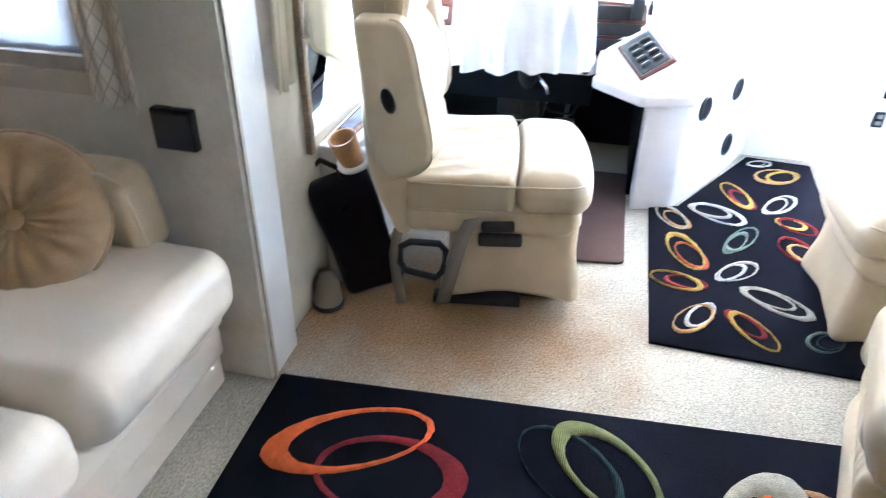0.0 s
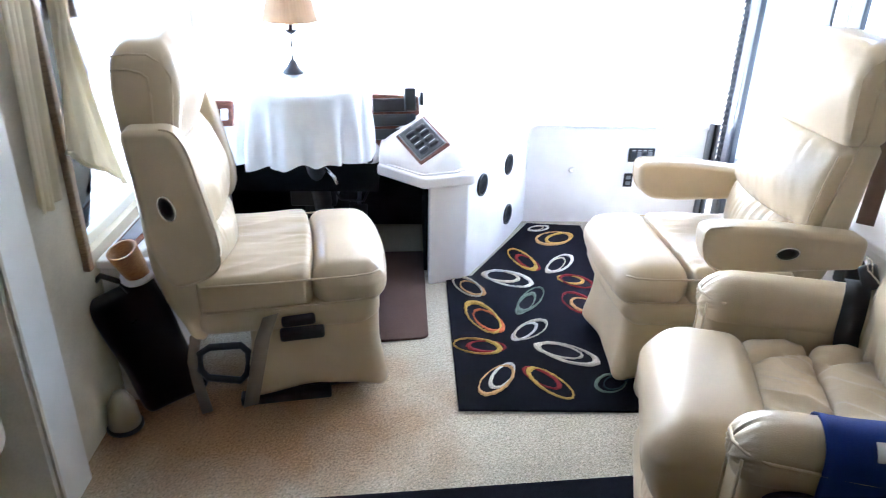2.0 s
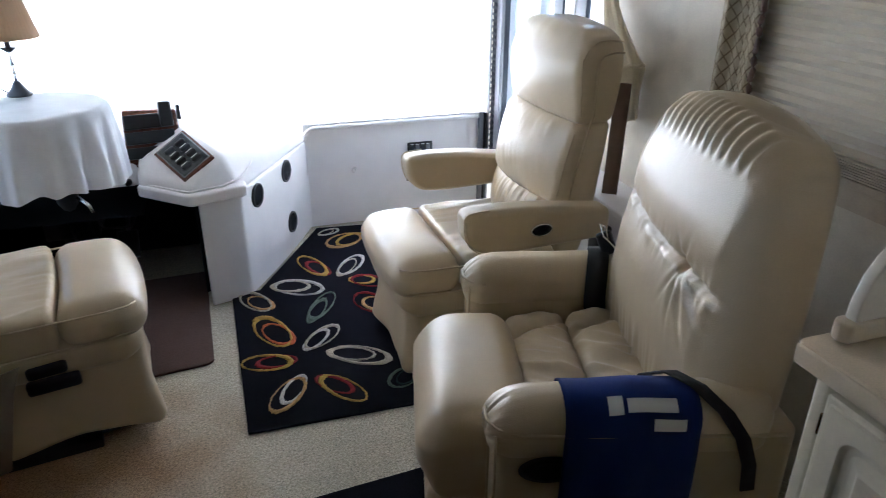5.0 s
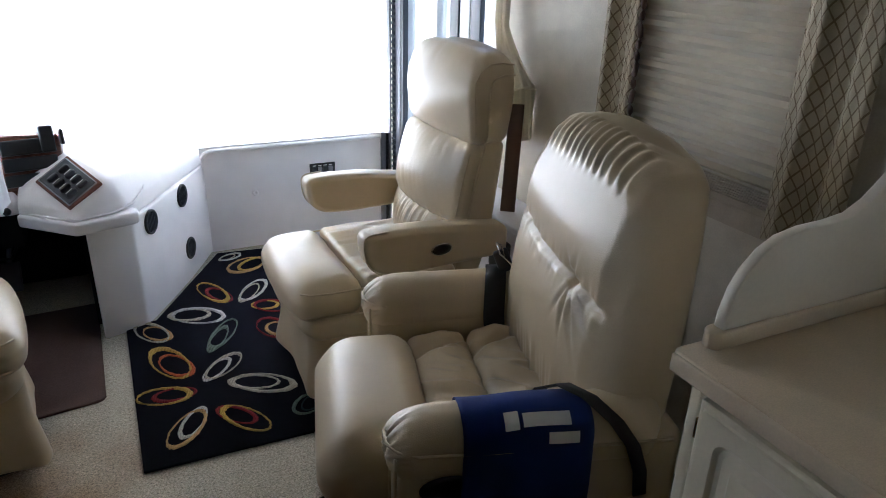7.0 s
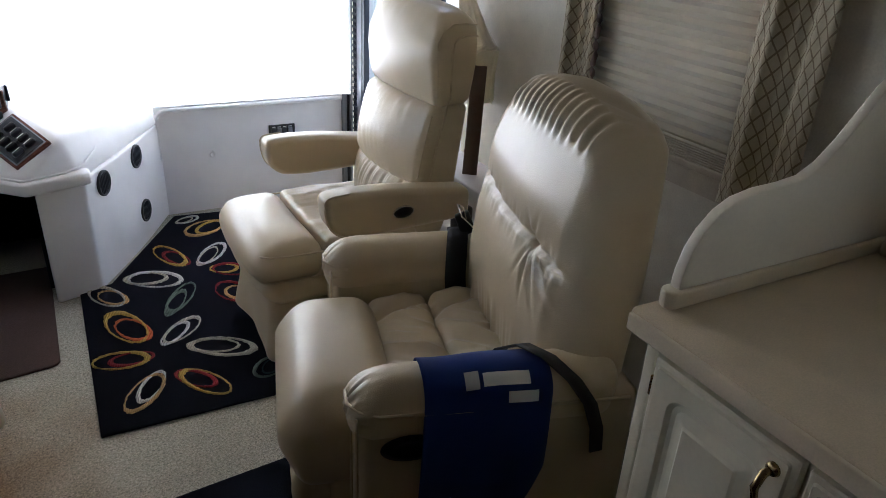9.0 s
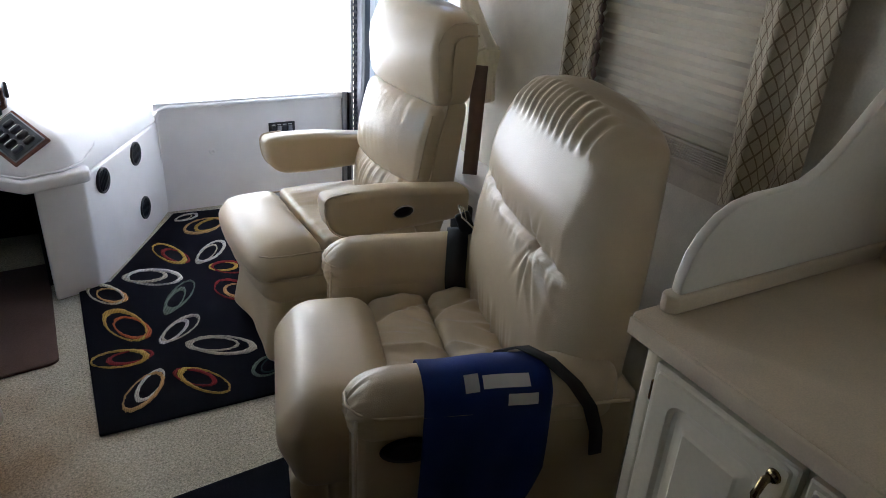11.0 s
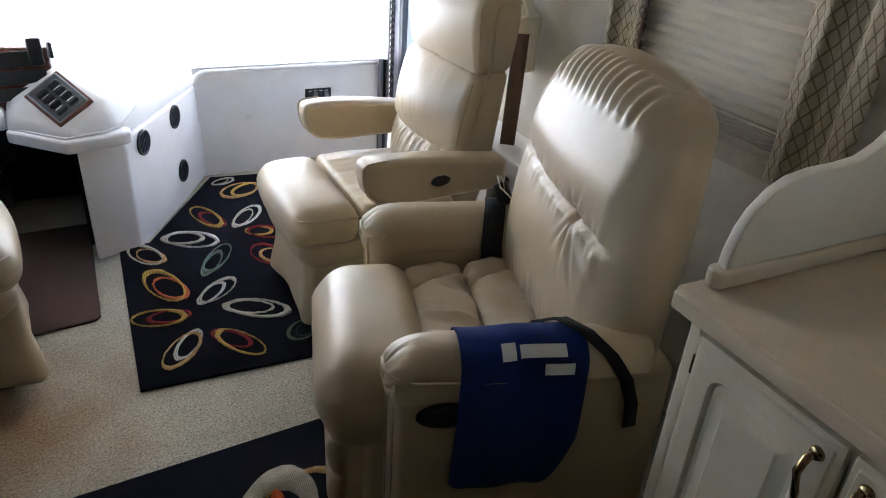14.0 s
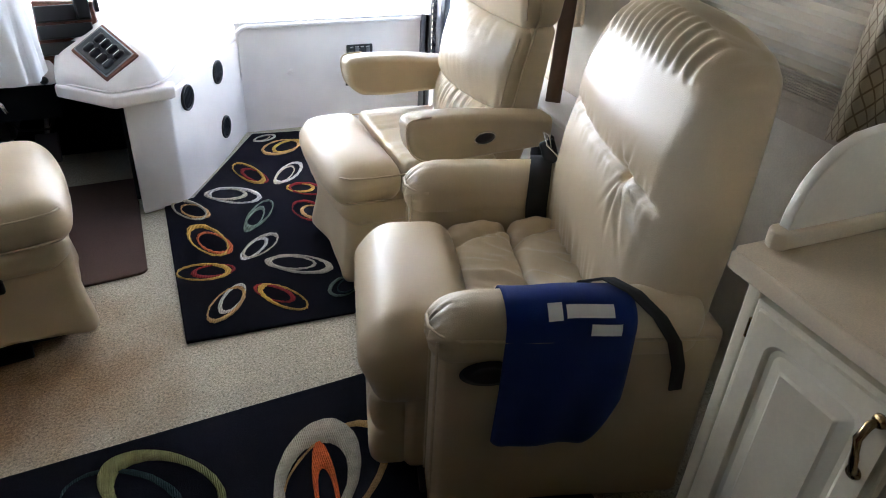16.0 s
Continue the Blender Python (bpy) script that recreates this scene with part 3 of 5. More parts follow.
# ---- dashboard and console ----
console = thing("engine_console", "white moulded console with round black vents", "console")
side = [(-0.08, 0.90), (0.09, 0.955)]
for i in range(1, 9):
    t = i / 8
    side.append((0.09 + 0.37 * t - 0.035 * math.sin(math.pi * t) * -1 * 0.4, 0.955 + 0.70 * t))
v, f = prism(side + [(-0.08, 1.64)], 0.0, 0.485, 0.012, 3)
part("body", mesh("body", v, f, PLASTIC), console)
B, L, R, T = Vector((-0.11, 0.95, 0.557)), Vector((-0.243, 1.075, 0.618)), Vector((0.005, 1.01, 0.645)), Vector((-0.09, 1.12, 0.70))
mid = (B + L + R + T) / 4
grow = [mid + (p - mid) * 1.22 - Vector((0, 0, 0.012)) for p in (B, L, R, T)]
v, f = hull([(-0.085, 0.90, 0.478), (-0.085, 0.90, 0.535), (0.082, 0.952, 0.478), (0.075, 0.965, 0.545), (-0.30, 1.05, 0.50), (-0.30, 1.05, 0.56), (-0.30, 1.63, 0.50), (-0.30, 1.63, 0.74), (0.455, 1.63, 0.48), (0.435, 1.63, 0.575), (0.15, 1.63, 0.66)] + grow, 0.022, 4)
part("top", mesh("top", v, f, PLASTIC), console)
v, f = prism([(-0.31, 1.045), (-0.115, 0.862), (-0.10, 0.855), (0.10, 0.915), (0.118, 0.93), (0.115, 0.985), (0.06, 1.0), (-0.29, 1.10)], 0.472, 0.522, 0.012, 3)
part("lip", mesh("lip", v, f, PLASTIC), console, "white overhanging lip")
v, f = tube([(-0.27, 1.035, 0.525), (-0.11, 0.885, 0.526), (0.03, 0.92, 0.530), (0.10, 0.99, 0.535), (0.15, 1.10, 0.555), (0.17, 1.25, 0.585)], 0.005, 6)
part("rim_bead", mesh("rim_bead", v, f, PLASTIC), console)
ex = (R - B + T - L).normalized()
ez = ex.cross((L - B + T - R).normalized()).normalized()
ey = ez.cross(ex)
pm = Matrix.Translation(mid) @ Matrix((ex, ey, ez)).transposed().to_4x4()
panel = box_part("control_panel", (0.155, 0.20, 0.014), 0.005, BURL, console, pm, "burl wood control panel")
box_part("plate_rim", (0.136, 0.182, 0.011), 0.004, GREY, panel, pose(0.0, 0.004, 0.004), "silver rim")
box_part("switch_plate", (0.126, 0.172, 0.012), 0.004, SMOKED, panel, pose(0.0, 0.004, 0.006), "smoked glossy switch plate")
for i in range(2):
    for j in range(4):
        box_part("switch", (0.044, 0.020, 0.026), 0.0095, BLACK if (i + j) % 3 else DARKBAR, panel, pose(-0.026 + i * 0.052, -0.055 + j * 0.036, 0.016, 14))
for i in range(6):
    box_part("caption", (0.03, 0.004, 0.001), 0.0004, PRINT, panel, pose(-0.026 + (i % 2) * 0.052, -0.037 + (i // 2) * 0.036, 0.0125))


def grille(p, yaw):
    g = lathe([(0.0, -0.012), (0.053, -0.012), (0.053, 0.002), (0.050, 0.004), (0.045, 0.003), (0.043, -0.004), (0.0, -0.004)], 28)
    root = part("vent", mesh("vent", *g, BLACK), console, "round black vent", pose(*p, 90, 0, yaw))
    for i in range(7):
        x = -0.036 + i * 0.012
        h = math.sqrt(0.043 ** 2 - x * x)
        box_part("vent_slat", (0.004, 2 * h, 0.006), 0.001, DARKBAR, root, pose(x, 0, -0.001), n=(1, 1, 1), k=1)


grille((0.163, 1.069, 0.420), 61)
grille((0.318, 1.352, 0.425), 62)
grille((0.329, 1.373, 0.155), 62)

dash = thing("dashboard", "white moulded dashboard over a dark footwell", "dashboard")
v, f = hull([(-1.10, 1.08, 0.50), (-1.10, 1.08, 0.56), (-0.30, 1.10, 0.50), (-0.30, 1.10, 0.56), (-1.10, 1.25, 0.70), (-0.30, 1.25, 0.66), (-1.10, 1.64, 0.76), (-0.30, 1.64, 0.76), (-1.10, 1.64, 0.5), (-0.30, 1.64, 0.5)], 0.02, 3)
part("body", mesh("body", v, f, PLASTIC), dash)
# near-black blocks darken the footwell's back, side and roof in place of shade
block("footwell_shade", -1.10, -0.085, 1.60, 1.645, 0.0, 0.5, VOID, dash, 0.003, "near-black block standing for the footwell's shade")
block("footwell_shade", -0.10, -0.083, 1.02, 1.60, 0.013, 0.475, VOID, dash, 0.003)
block("footwell_shade", -1.095, -0.31, 1.13, 1.60, 0.36, 0.495, VOID, dash, 0.003)
block("fuse_box", -0.74, -0.52, 1.30, 1.58, 0.22, 0.36, BLACK, dash, 0.01)
v, f = hull([(-0.335, 1.13, 0.56), (-0.115, 1.16, 0.60), (-0.335, 1.21, 0.79), (-0.125, 1.24, 0.775), (-0.335, 1.45, 0.56), (-0.115, 1.45, 0.6), (-0.335, 1.42, 0.79), (-0.125, 1.42, 0.775)], 0.008, 2)
stack = part("instrument_tower", mesh("instrument_tower", v, f, BURL), dash, "burl wood instrument stack")
for i, (z, hgt) in enumerate(((0.745, 0.058), (0.683, 0.05), (0.626, 0.045))):
    yy = 1.21 - (0.79 - z) * 0.38
    box_part("radio_unit", (0.19, 0.03, hgt), 0.004, BLACK, stack, pose(-0.235, yy + 0.005, z, -21, 0, 8), "black radio unit")
    for j in range(5):
        box_part("button", (0.018, 0.012, 0.014), 0.003, GREY, stack, pose(-0.30 + j * 0.032, yy - 0.012 + j * 0.0045, z, -21, 0, 8), n=(1, 1, 1), k=1)
box_part("phone_holder", (0.05, 0.035, 0.10), 0.008, BLACK, stack, pose(-0.165, 1.185, 0.775, -12, 0, 10), "black holder")
box_part("phone_holder", (0.012, 0.06, 0.06), 0.004, BLACK, stack, pose(-0.115, 1.20, 0.775, -12, 0, 10))
box_part("instrument_panel", (0.16, 0.03, 0.11), 0.006, BURL, dash, pose(-1.02, 1.19, 0.70, -20), "burl wood panel")
for j in range(3):
    box_part("gauge", (0.032, 0.02, 0.05), 0.005, TRIM_WHITE, dash, pose(-1.06 + j * 0.042, 1.172, 0.70, -20), n=(1, 1, 1), k=1)
v, f = lathe([(0.0, 0), (0.013, 0), (0.016, 0.01), (0.010, 0.028), (0.0, 0.03)], 16)
part("knob", mesh("knob", v, f, BLACK), dash, "", pose(-0.34, 1.085, 0.53, 90))

# steering wheel under the cloth
wheel = thing("steering_wheel", "dark steering wheel and column under a cloth", "steering wheel", pose(-0.585, 0.915, -0.012))
v, f = tube([(0.215 * math.cos(a), 0.215 * math.sin(a), 0.885) for a in np.linspace(0, 2 * math.pi, 40, endpoint=False)], 0.016, 10, True)
part("rim", mesh("rim", v, f, BLACK), wheel)
v, f = lathe([(0.0, 0.84), (0.06, 0.84), (0.07, 0.87), (0.05, 0.895), (0.0, 0.895)], 24)
part("hub", mesh("hub", v, f, BLACK), wheel)
for a in (0.5, 2.64, 4.71):
    v, f = tube([(0.05 * math.cos(a), 0.05 * math.sin(a), 0.87), (0.21 * math.cos(a), 0.21 * math.sin(a), 0.885)], 0.014, 8)
    part("spoke", mesh("spoke", v, f, BLACK), wheel)
v, f = tube([(0, 0.02, 0.85), (0.0, 0.20, 0.52), (0, 0.50, 0.10)], 0.045, 12)
part("column", mesh("column", v, f, BLACK), wheel)
v, f = tube([(0.05, 0.16, 0.50), (0.09, 0.13, 0.47), (0.10, 0.13, 0.44)], 0.008, 8)
part("key_fob", mesh("key_fob", v, f, CHROME), wheel)
v, f = tube([(0.02, 0.33, 0.40), (0.10, 0.30, 0.30), (0.2, 0.34, 0.28), (0.25, 0.45, 0.36)], 0.006, 8)
part("cable", mesh("cable", v, f, BLACK), wheel)
for i, x in enumerate((-0.62, -0.42)):
    ped = thing("pedal", "black rubber foot pedal in the dark footwell", "pedal", pose(x, 1.40, 0.0), group="pedals")
    box_part("pad", (0.09 if i else 0.12, 0.02, 0.13), 0.008, BLACK, ped, pose(0, -0.06, 0.15, -35))
    v, f = tube([(0, -0.05, 0.15), (0, 0.05, 0.22), (0, 0.2, 0.26)], 0.01, 8)
    part("pedal_arm", mesh("pedal_arm", v, f, GREY), ped)


def drape(u, w):
    """Round cloth: flat over the wheel, then falling in folds."""
    a = 2 * math.pi * u
    R0, drop = 0.25, 0.28 + 0.02 * math.sin(2 * a + 1) + 0.008 * math.sin(13 * a)
    s = w * (R0 + drop)
    fold = 1.1 * (abs(math.sin(6.5 * a + 0.9 * math.sin(2 * a))) - 0.6) + math.sin(19 * a + 2) * 0.3
    if s <= R0 * 0.9:
        return (s * math.cos(a), s * math.sin(a), 0.908 + 0.003 * math.sin(5 * a) * s / R0)
    t = (s - R0 * 0.9) / (R0 * 0.1 + drop)
    bend = min(1, t / 0.14)
    r = R0 * 0.9 + 0.026 * math.sin(bend * math.pi / 2) + 0.016 * t + fold * 0.046 * min(1, t * 1.5)
    z = 0.908 - 0.02 * (1 - math.cos(bend * math.pi / 2)) - max(0, t - 0.07) * drop
    return (r * math.cos(a), r * math.sin(a), z)


v, f = grid(drape, 160, 36, wrap=True)
thing("table_cloth", "round white cloth draped over the steering wheel", "tablecloth", pose(-0.585, 0.915, -0.012), me=mesh("table_cloth", v, f, CLOTH))

# lamp on the cloth
lamp = thing("table_lamp", "small table lamp with a pleated beige shade", "lamp", pose(-0.645, 1.055, 0.908))
v, f = lathe([(0.0, 0), (0.044, 0), (0.045, 0.006), (0.036, 0.014), (0.024, 0.028), (0.014, 0.046), (0.010, 0.052), (0.0, 0.052)], 28)
part("base", mesh("base", v, f, DARKBAR), lamp, "dark flared base")
v, f = lathe([(0.0, 0.05), (0.006, 0.05), (0.006, 0.075), (0.011, 0.08), (0.006, 0.086), (0.005, 0.10), (0.010, 0.105), (0.013, 0.112), (0.008, 0.118), (0.006, 0.13), (0.006, 0.155), (0.010, 0.16), (0.0, 0.16)], 20)
part("stem", mesh("stem", v, f, CHROME), lamp, "glass and metal stem")
v, f = lathe([(0.0, 0.155), (0.010, 0.155), (0.026, 0.168), (0.024, 0.172), (0.010, 0.170), (0.009, 0.20), (0.012, 0.22), (0.0, 0.22)], 20)
part("socket", mesh("socket", v, f, DARKBAR), lamp)


def shade(u, w):
    a = 2 * math.pi * u
    r = (0.108 - 0.045 * w) * (1 + 0.025 * abs(math.sin(22 * a)))
    return (r * math.cos(a), r * math.sin(a), 0.205 + 0.19 * w)


v, f = grid(shade, 264, 6, wrap=True)
part("shade", mesh("shade", *thick(v, f, 0.002), SHADE), lamp, "pleated beige shade")
v, f = tube([(-0.03, 0, 0.006), (-0.07, 0.02, 0.03), (-0.14, 0.03, 0.085), (-0.165, 0.03, 0.12), (-0.16, 0.03, 0.17), (-0.20, 0.03, 0.21), (-0.24, 0.03, 0.25), (-0.25, 0.03, 0.34)], 0.003, 6)
part("cord", mesh("cord", v, f, BLACK), lamp, "thin dark cord")

# curtain across the windshield
def sheer(u, w):
    x = -1.10 + 2.52 * u
    y = FRONT + 0.03 + 0.022 * math.sin(u * 150) + 0.012 * math.sin(u * 61 + w * 2)
    if x > 1.30:
        y -= 0.10 * (x - 1.30) / 0.12
    return (x, y, 0.566 + (1.86 - 0.566) * w + 0.012 * math.sin(u * 90) * (1 - w))


v, f = grid(sheer, 420, 10)
thing("windshield_curtain", "bright white curtain across the windshield", "curtain", me=mesh("windshield_curtain", v, f, SHEER))

# side console beside the driver
sc = thing("side_console", "cream side console with a burl wood top", "console")
v, f = prism([(LEFT + 0.002, 0.07), (-1.04, 0.07), (-1.02, 0.12), (-0.96, 1.05), (LEFT + 0.002, 1.05)], 0.0, 0.50, 0.012, 3)
part("body", mesh("body", v, f, PLASTIC), sc)
v, f = prism([(LEFT + 0.002, 0.06), (-1.03, 0.06), (-1.0, 0.12), (-0.94, 1.05), (LEFT + 0.002, 1.05)], 0.50, 0.53, 0.008, 3)
part("ledge", mesh("ledge", v, f, PLASTIC), sc)
v, f = prism([(-1.10, 0.14), (-1.03, 0.14), (-0.98, 1.0), (-1.10, 1.0)], 0.53, 0.537, 0.003, 2)
part("inlay", mesh("inlay", v, f, BURL), sc, "burl wood inlay")
v, f = prism([(-1.09, 0.2), (-1.045, 0.2), (-1.0, 0.9), (-1.09, 0.9)], 0.537, 0.541, 0.002, 2)
part("switch_plate", mesh("switch_plate", v, f, GREY), sc, "grey switch plate")
cup = thing("wooden_holder", "tan wooden holder beside the driver's seat", "holder", pose(-0.985, 0.045, 0.50))
v, f = lathe([(0.0, 0), (0.032, 0), (0.040, 0.05), (0.046, 0.12), (0.038, 0.12), (0.032, 0.05), (0.0, 0.03)], 20)
part("cup", mesh("cup", v, f, TAN_WOOD), cup, "", pose(0, 0, -0.02, 18, -12))
v, f = tube([(0.05 * math.cos(a), 0.05 * math.sin(a), 0.0) for a in np.linspace(0, 2 * math.pi, 20, endpoint=False)], 0.010, 8, True)
part("holder_ring", mesh("holder_ring", v, f, PLASTIC), cup, "", pose(0, 0, 0.0, 18, -12))
v, f = tube([(-0.04, 0.02, 0.0), (-0.06, 0.03, -0.02)], 0.012, 8)
part("bracket", mesh("bracket", v, f, PLASTIC), cup)
bag = thing("laptop_bag", "slim black bag leaning by the driver's seat", "bag", pose(-0.955, 0.02, 0.005, 0, 0, 0))
v, f = rbox(0.21, 0.06, 0.44, 0.028, (6, 3, 8), 3, lambda q: crumple(q, 0.008, 6))
part("body", mesh("body", v, f, BAG), bag, "", pose(-0.035, 0.02, 0.235, -4, -16, 24))
v, f = tube([(-0.06, 0.0, 0.44), (-0.08, 0.0, 0.475), (-0.15, 0.03, 0.48), (-0.18, 0.03, 0.45)], 0.009, 8)
part("handle", mesh("handle", v, f, BAG), bag)
pot = thing("belt_reel", "beige seat-belt reel cover at the wall's foot", "belt reel", pose(-1.07, -0.06, 0.0))
v, f = lathe([(0.0, 0), (0.045, 0), (0.05, 0.02), (0.042, 0.09), (0.022, 0.13), (0.0, 0.135)], 20)
part("cover", mesh("cover", v, f, TAUPE), pot)
v, f = lathe([(0.0, 0.0), (0.056, 0), (0.056, 0.012), (0.0, 0.012)], 20)
part("base", mesh("base", v, f, BLACK), pot)


def swag(label, side, top, tip, hem, gather):
    """A curtain drawn aside: a cloth that falls to a pointed corner, and the gathered cloth under its tie."""
    root = thing("side_curtain", label, "curtain")
    s = math.copysign(1, -side)

    def fall(u, w):
        if w < 0.4:
            z, y0, y1 = 1.82 - 0.57 * w / 0.4, top[0], top[1]
            z0 = z1 = z
        else:
            t = (w - 0.4) / 0.6
            y0, z0 = top[0] + (hem[0] - top[0]) * t, 1.25 + (hem[1] - 1.25) * t
            y1, z1 = top[1] + (tip[0] - top[1]) * t ** 1.25, 1.25 + (tip[1] - 1.25) * t
        d = 0.055 + 0.014 * math.sin(u * 15 + 1.5 * w) * (1 - 0.4 * w) + 0.03 * u * w + 0.004 * math.sin(u * 41 + 5 * w)
        return (side + s * d, y0 + (y1 - y0) * u, z0 + (z1 - z0) * u + 0.008 * math.sin(u * 12) * w)

    part("cloth", mesh("cloth", *thick(*grid(fall, 48, 40), 0.003), TIED), root)
    hemline = [Vector(fall(u, 1.0)) for u in np.linspace(0, 1, 20)]
    part("hem", mesh("hem", *tube(hemline, 0.007, 6), TIED), root)
    ya, yb, z0, z1, drift = gather

    def bunch(u, w):
        mid, wide = (ya + yb) / 2 + drift * w, (yb - ya) * (1 - 0.35 * math.sin(w * math.pi * 0.5))
        d = 0.032 + 0.012 * math.sin(u * 22 + w) + 0.006 * math.sin(u * 9)
        return (side + s * d, mid + (u - 0.5) * wide, z0 + (z1 - z0) * w + 0.012 * math.sin(u * 8) * w)

    part("gathered_cloth", mesh("gathered_cloth", *thick(*grid(bunch, 44, 16), 0.003), TIED), root)
    return root


swag("pale yellow curtain tied back by the driver's window", LEFT, (-0.005, 0.02), (0.190, 0.742), (-0.085, 0.915), (-0.17, -0.02, 1.82, 0.80, -0.085))
swag("pale yellow curtain tied back by the entry door", RIGHT, (0.50, 0.40), (0.178, 1.068), (0.46, 0.985), (0.235, 0.40, 1.04, 0.845, -0.02))
strip = thing("curtain_track_cover", "brown upright strip beside the driver's window", "strip")
block("strip", LEFT + 0.001, LEFT + 0.022, -0.016, 0.012, 0.53, 1.75, STRIP_WOOD, strip, 0.003)


def panel_curtain(name, label, axis, wall, c, width, z0, z1, mat, folds, rope=0.0):
    root = thing(name, label, "curtain")
    s = -1

    def place(a, d, z):
        return (wall + s * d, a, z) if axis == "x" else (a, wall + s * d, z)

    nu, nv = 70, 12
    verts, uvs = [], []
    for j in range(nv + 1):
        for i in range(nu + 1):
            u, w = i / nu, j / nv
            a = c + (u - 0.5) * width
            d = 0.045 + 0.015 * math.sin(u * folds * 2 * math.pi + 0.5 * w) + 0.004 * math.sin(u * folds * 17 + 2 * w)
            verts.append(place(a, d, z0 + (z1 - z0) * w + 0.01 * math.sin(u * 11) * (1 - w)))
            uvs.append((u * width * 1.3, (z1 - z0) * w))
    faces = [(j * (nu + 1) + i, j * (nu + 1) + i + 1, (j + 1) * (nu + 1) + i + 1, (j + 1) * (nu + 1) + i) for j in range(nv) for i in range(nu)]
    part("cloth", mesh("cloth", verts, faces, mat, uvs=uvs), root)
    if rope:
        pts = [place(c + rope, 0.055 + 0.003 * math.sin(k * 1.3), z0 + (z1 - z0) * k / 60) for k in range(61)]
        a, b = tube(pts, 0.008, 8)
        part("rope_trim", mesh("rope_trim", a, b, STRAP_BROWN), root, "twisted brown rope trim")
    return root


panel_curtain("window_curtain", "tan diamond-patterned curtain beside the blind", "x", RIGHT, -0.205, 0.17, 0.93, 1.85, DIAMOND, 1.6, -0.095)
panel_curtain("window_curtain", "tan diamond-patterned curtain by the cabinet", "x", RIGHT, -0.905, 0.21, 0.87, 1.85, DIAMOND, 1.7)
panel_curtain("window_curtain", "tan lattice-patterned curtain over the sofa", "y", -0.45, -1.36, 0.13, 0.84, 1.85, STRIPED, 1.3)

shade = thing("fringed_blind", "white fringed blind drawn over the sofa's end window", "blind")


def hang(u, w):
    return (-2.01 + 0.555 * u, -0.458 - 0.004 * math.sin(u * 31) * (1 - w), 0.955 + 0.72 * w)


part("cloth", mesh("cloth", *thick(*grid(hang, 40, 6), -0.002), SHEER), shade)
fr = [(-2.01 + 0.555 * k / 120, -0.462 - 0.003 * (k % 2), 0.957 - 0.012 * (k % 2)) for k in range(121)]
part("fringe", mesh("fringe", *tube(fr, 0.004, 5), CLOTH), shade)

blind = thing("pleated_blind", "beige pleated blind drawn over the side window", "blind")
v, f = [], []
nz = 27
for i in range(2 * nz + 1):
    z = 0.968 + i * 0.0138
    d = 0.010 + (0.013 if i % 2 else 0.0)
    v += [(RIGHT - d, -0.84, z), (RIGHT - d, -0.27, z)]
f = [(2 * i, 2 * i + 1, 2 * i + 3, 2 * i + 2) for i in range(2 * nz)]
part("pleats", mesh("pleats", v, f, BLIND, smooth=False), blind)
for i in range(7):
    block("bottom_fold", RIGHT - 0.034, RIGHT - 0.004, -0.845, -0.265, 0.932 + i * 0.0062, 0.937 + i * 0.0062, TRIM_BEIGE, blind, 0.002)
block("bottom_rail", RIGHT - 0.036, RIGHT - 0.003, -0.85, -0.26, 0.910, 0.930, TRIM_BEIGE, blind, 0.004)
# added out of view: a thin cloth and bar that warm and spread the skylight
diffuser = thing("light_diffuser", "unseen pale yellow diffuser added over the counter window", "blind")
part("cloth", mesh("cloth", *thick(*grid(lambda u, w: (RIGHT - 0.006 + 0.002 * math.sin(u * 20), -3.22 + 1.69 * u, 0.965 + 0.93 * w), 30, 6), 0.001), WARM_DIFFUSER), diffuser)
block("diffuser", RIGHT - 0.04, RIGHT - 0.004, -3.24, -1.52, 1.895, 1.93, TRIM_BEIGE, diffuser, 0.012)
setting("trim_window", [(RIGHT - 0.018, RIGHT, -0.87, -0.24, 0.85, 0.906)], TRIM_BEIGE, "tan sill trim under the blind", "trim")
setting("trim_sofa_window", [(-2.0, -1.36, -0.475, -0.45, 0.845, 0.90), (-2.0, -1.44, -0.462, -0.45, 0.90, 0.935)], TRIM_BEIGE, "tan sill trim under the sofa window", "trim")
ledge = thing("wall_ledge", "cream boxed ledge along the wall behind the seats", "ledge")
block("body", 1.33, RIGHT - 0.002, -0.35, 0.5, 0.0, 0.56, PLASTIC, ledge, 0.012)
block("cap", 1.31, RIGHT - 0.002, -0.36, 0.51, 0.56, 0.585, PLASTIC, ledge, 0.008)
# ---- seats ----
def crowned(h, amount):
    def go(v):
        e = np.clip(1 - (v[:, 0] / h[0]) ** 4, 0, 1) * np.clip(1 - (v[:, 1] / h[1]) ** 4, 0, 1)
        v[:, 2] += amount * e * ramp01(v[:, 2], -0.02, 0.05)
        return v
    return go


def curve(points):
    """A smooth function through (z, x) pairs."""
    zs, xs = np.array([p[0] for p in points]), np.array([p[1] for p in points])
    fine = np.linspace(zs[0] - 0.08, zs[-1] + 0.08, 240)
    val = np.interp(fine, zs, xs)
    kern = np.hanning(25)
    kern /= kern.sum()
    val = np.convolve(np.pad(val, 12, "edge"), kern, "valid")
    return lambda z: np.interp(z, fine, val)


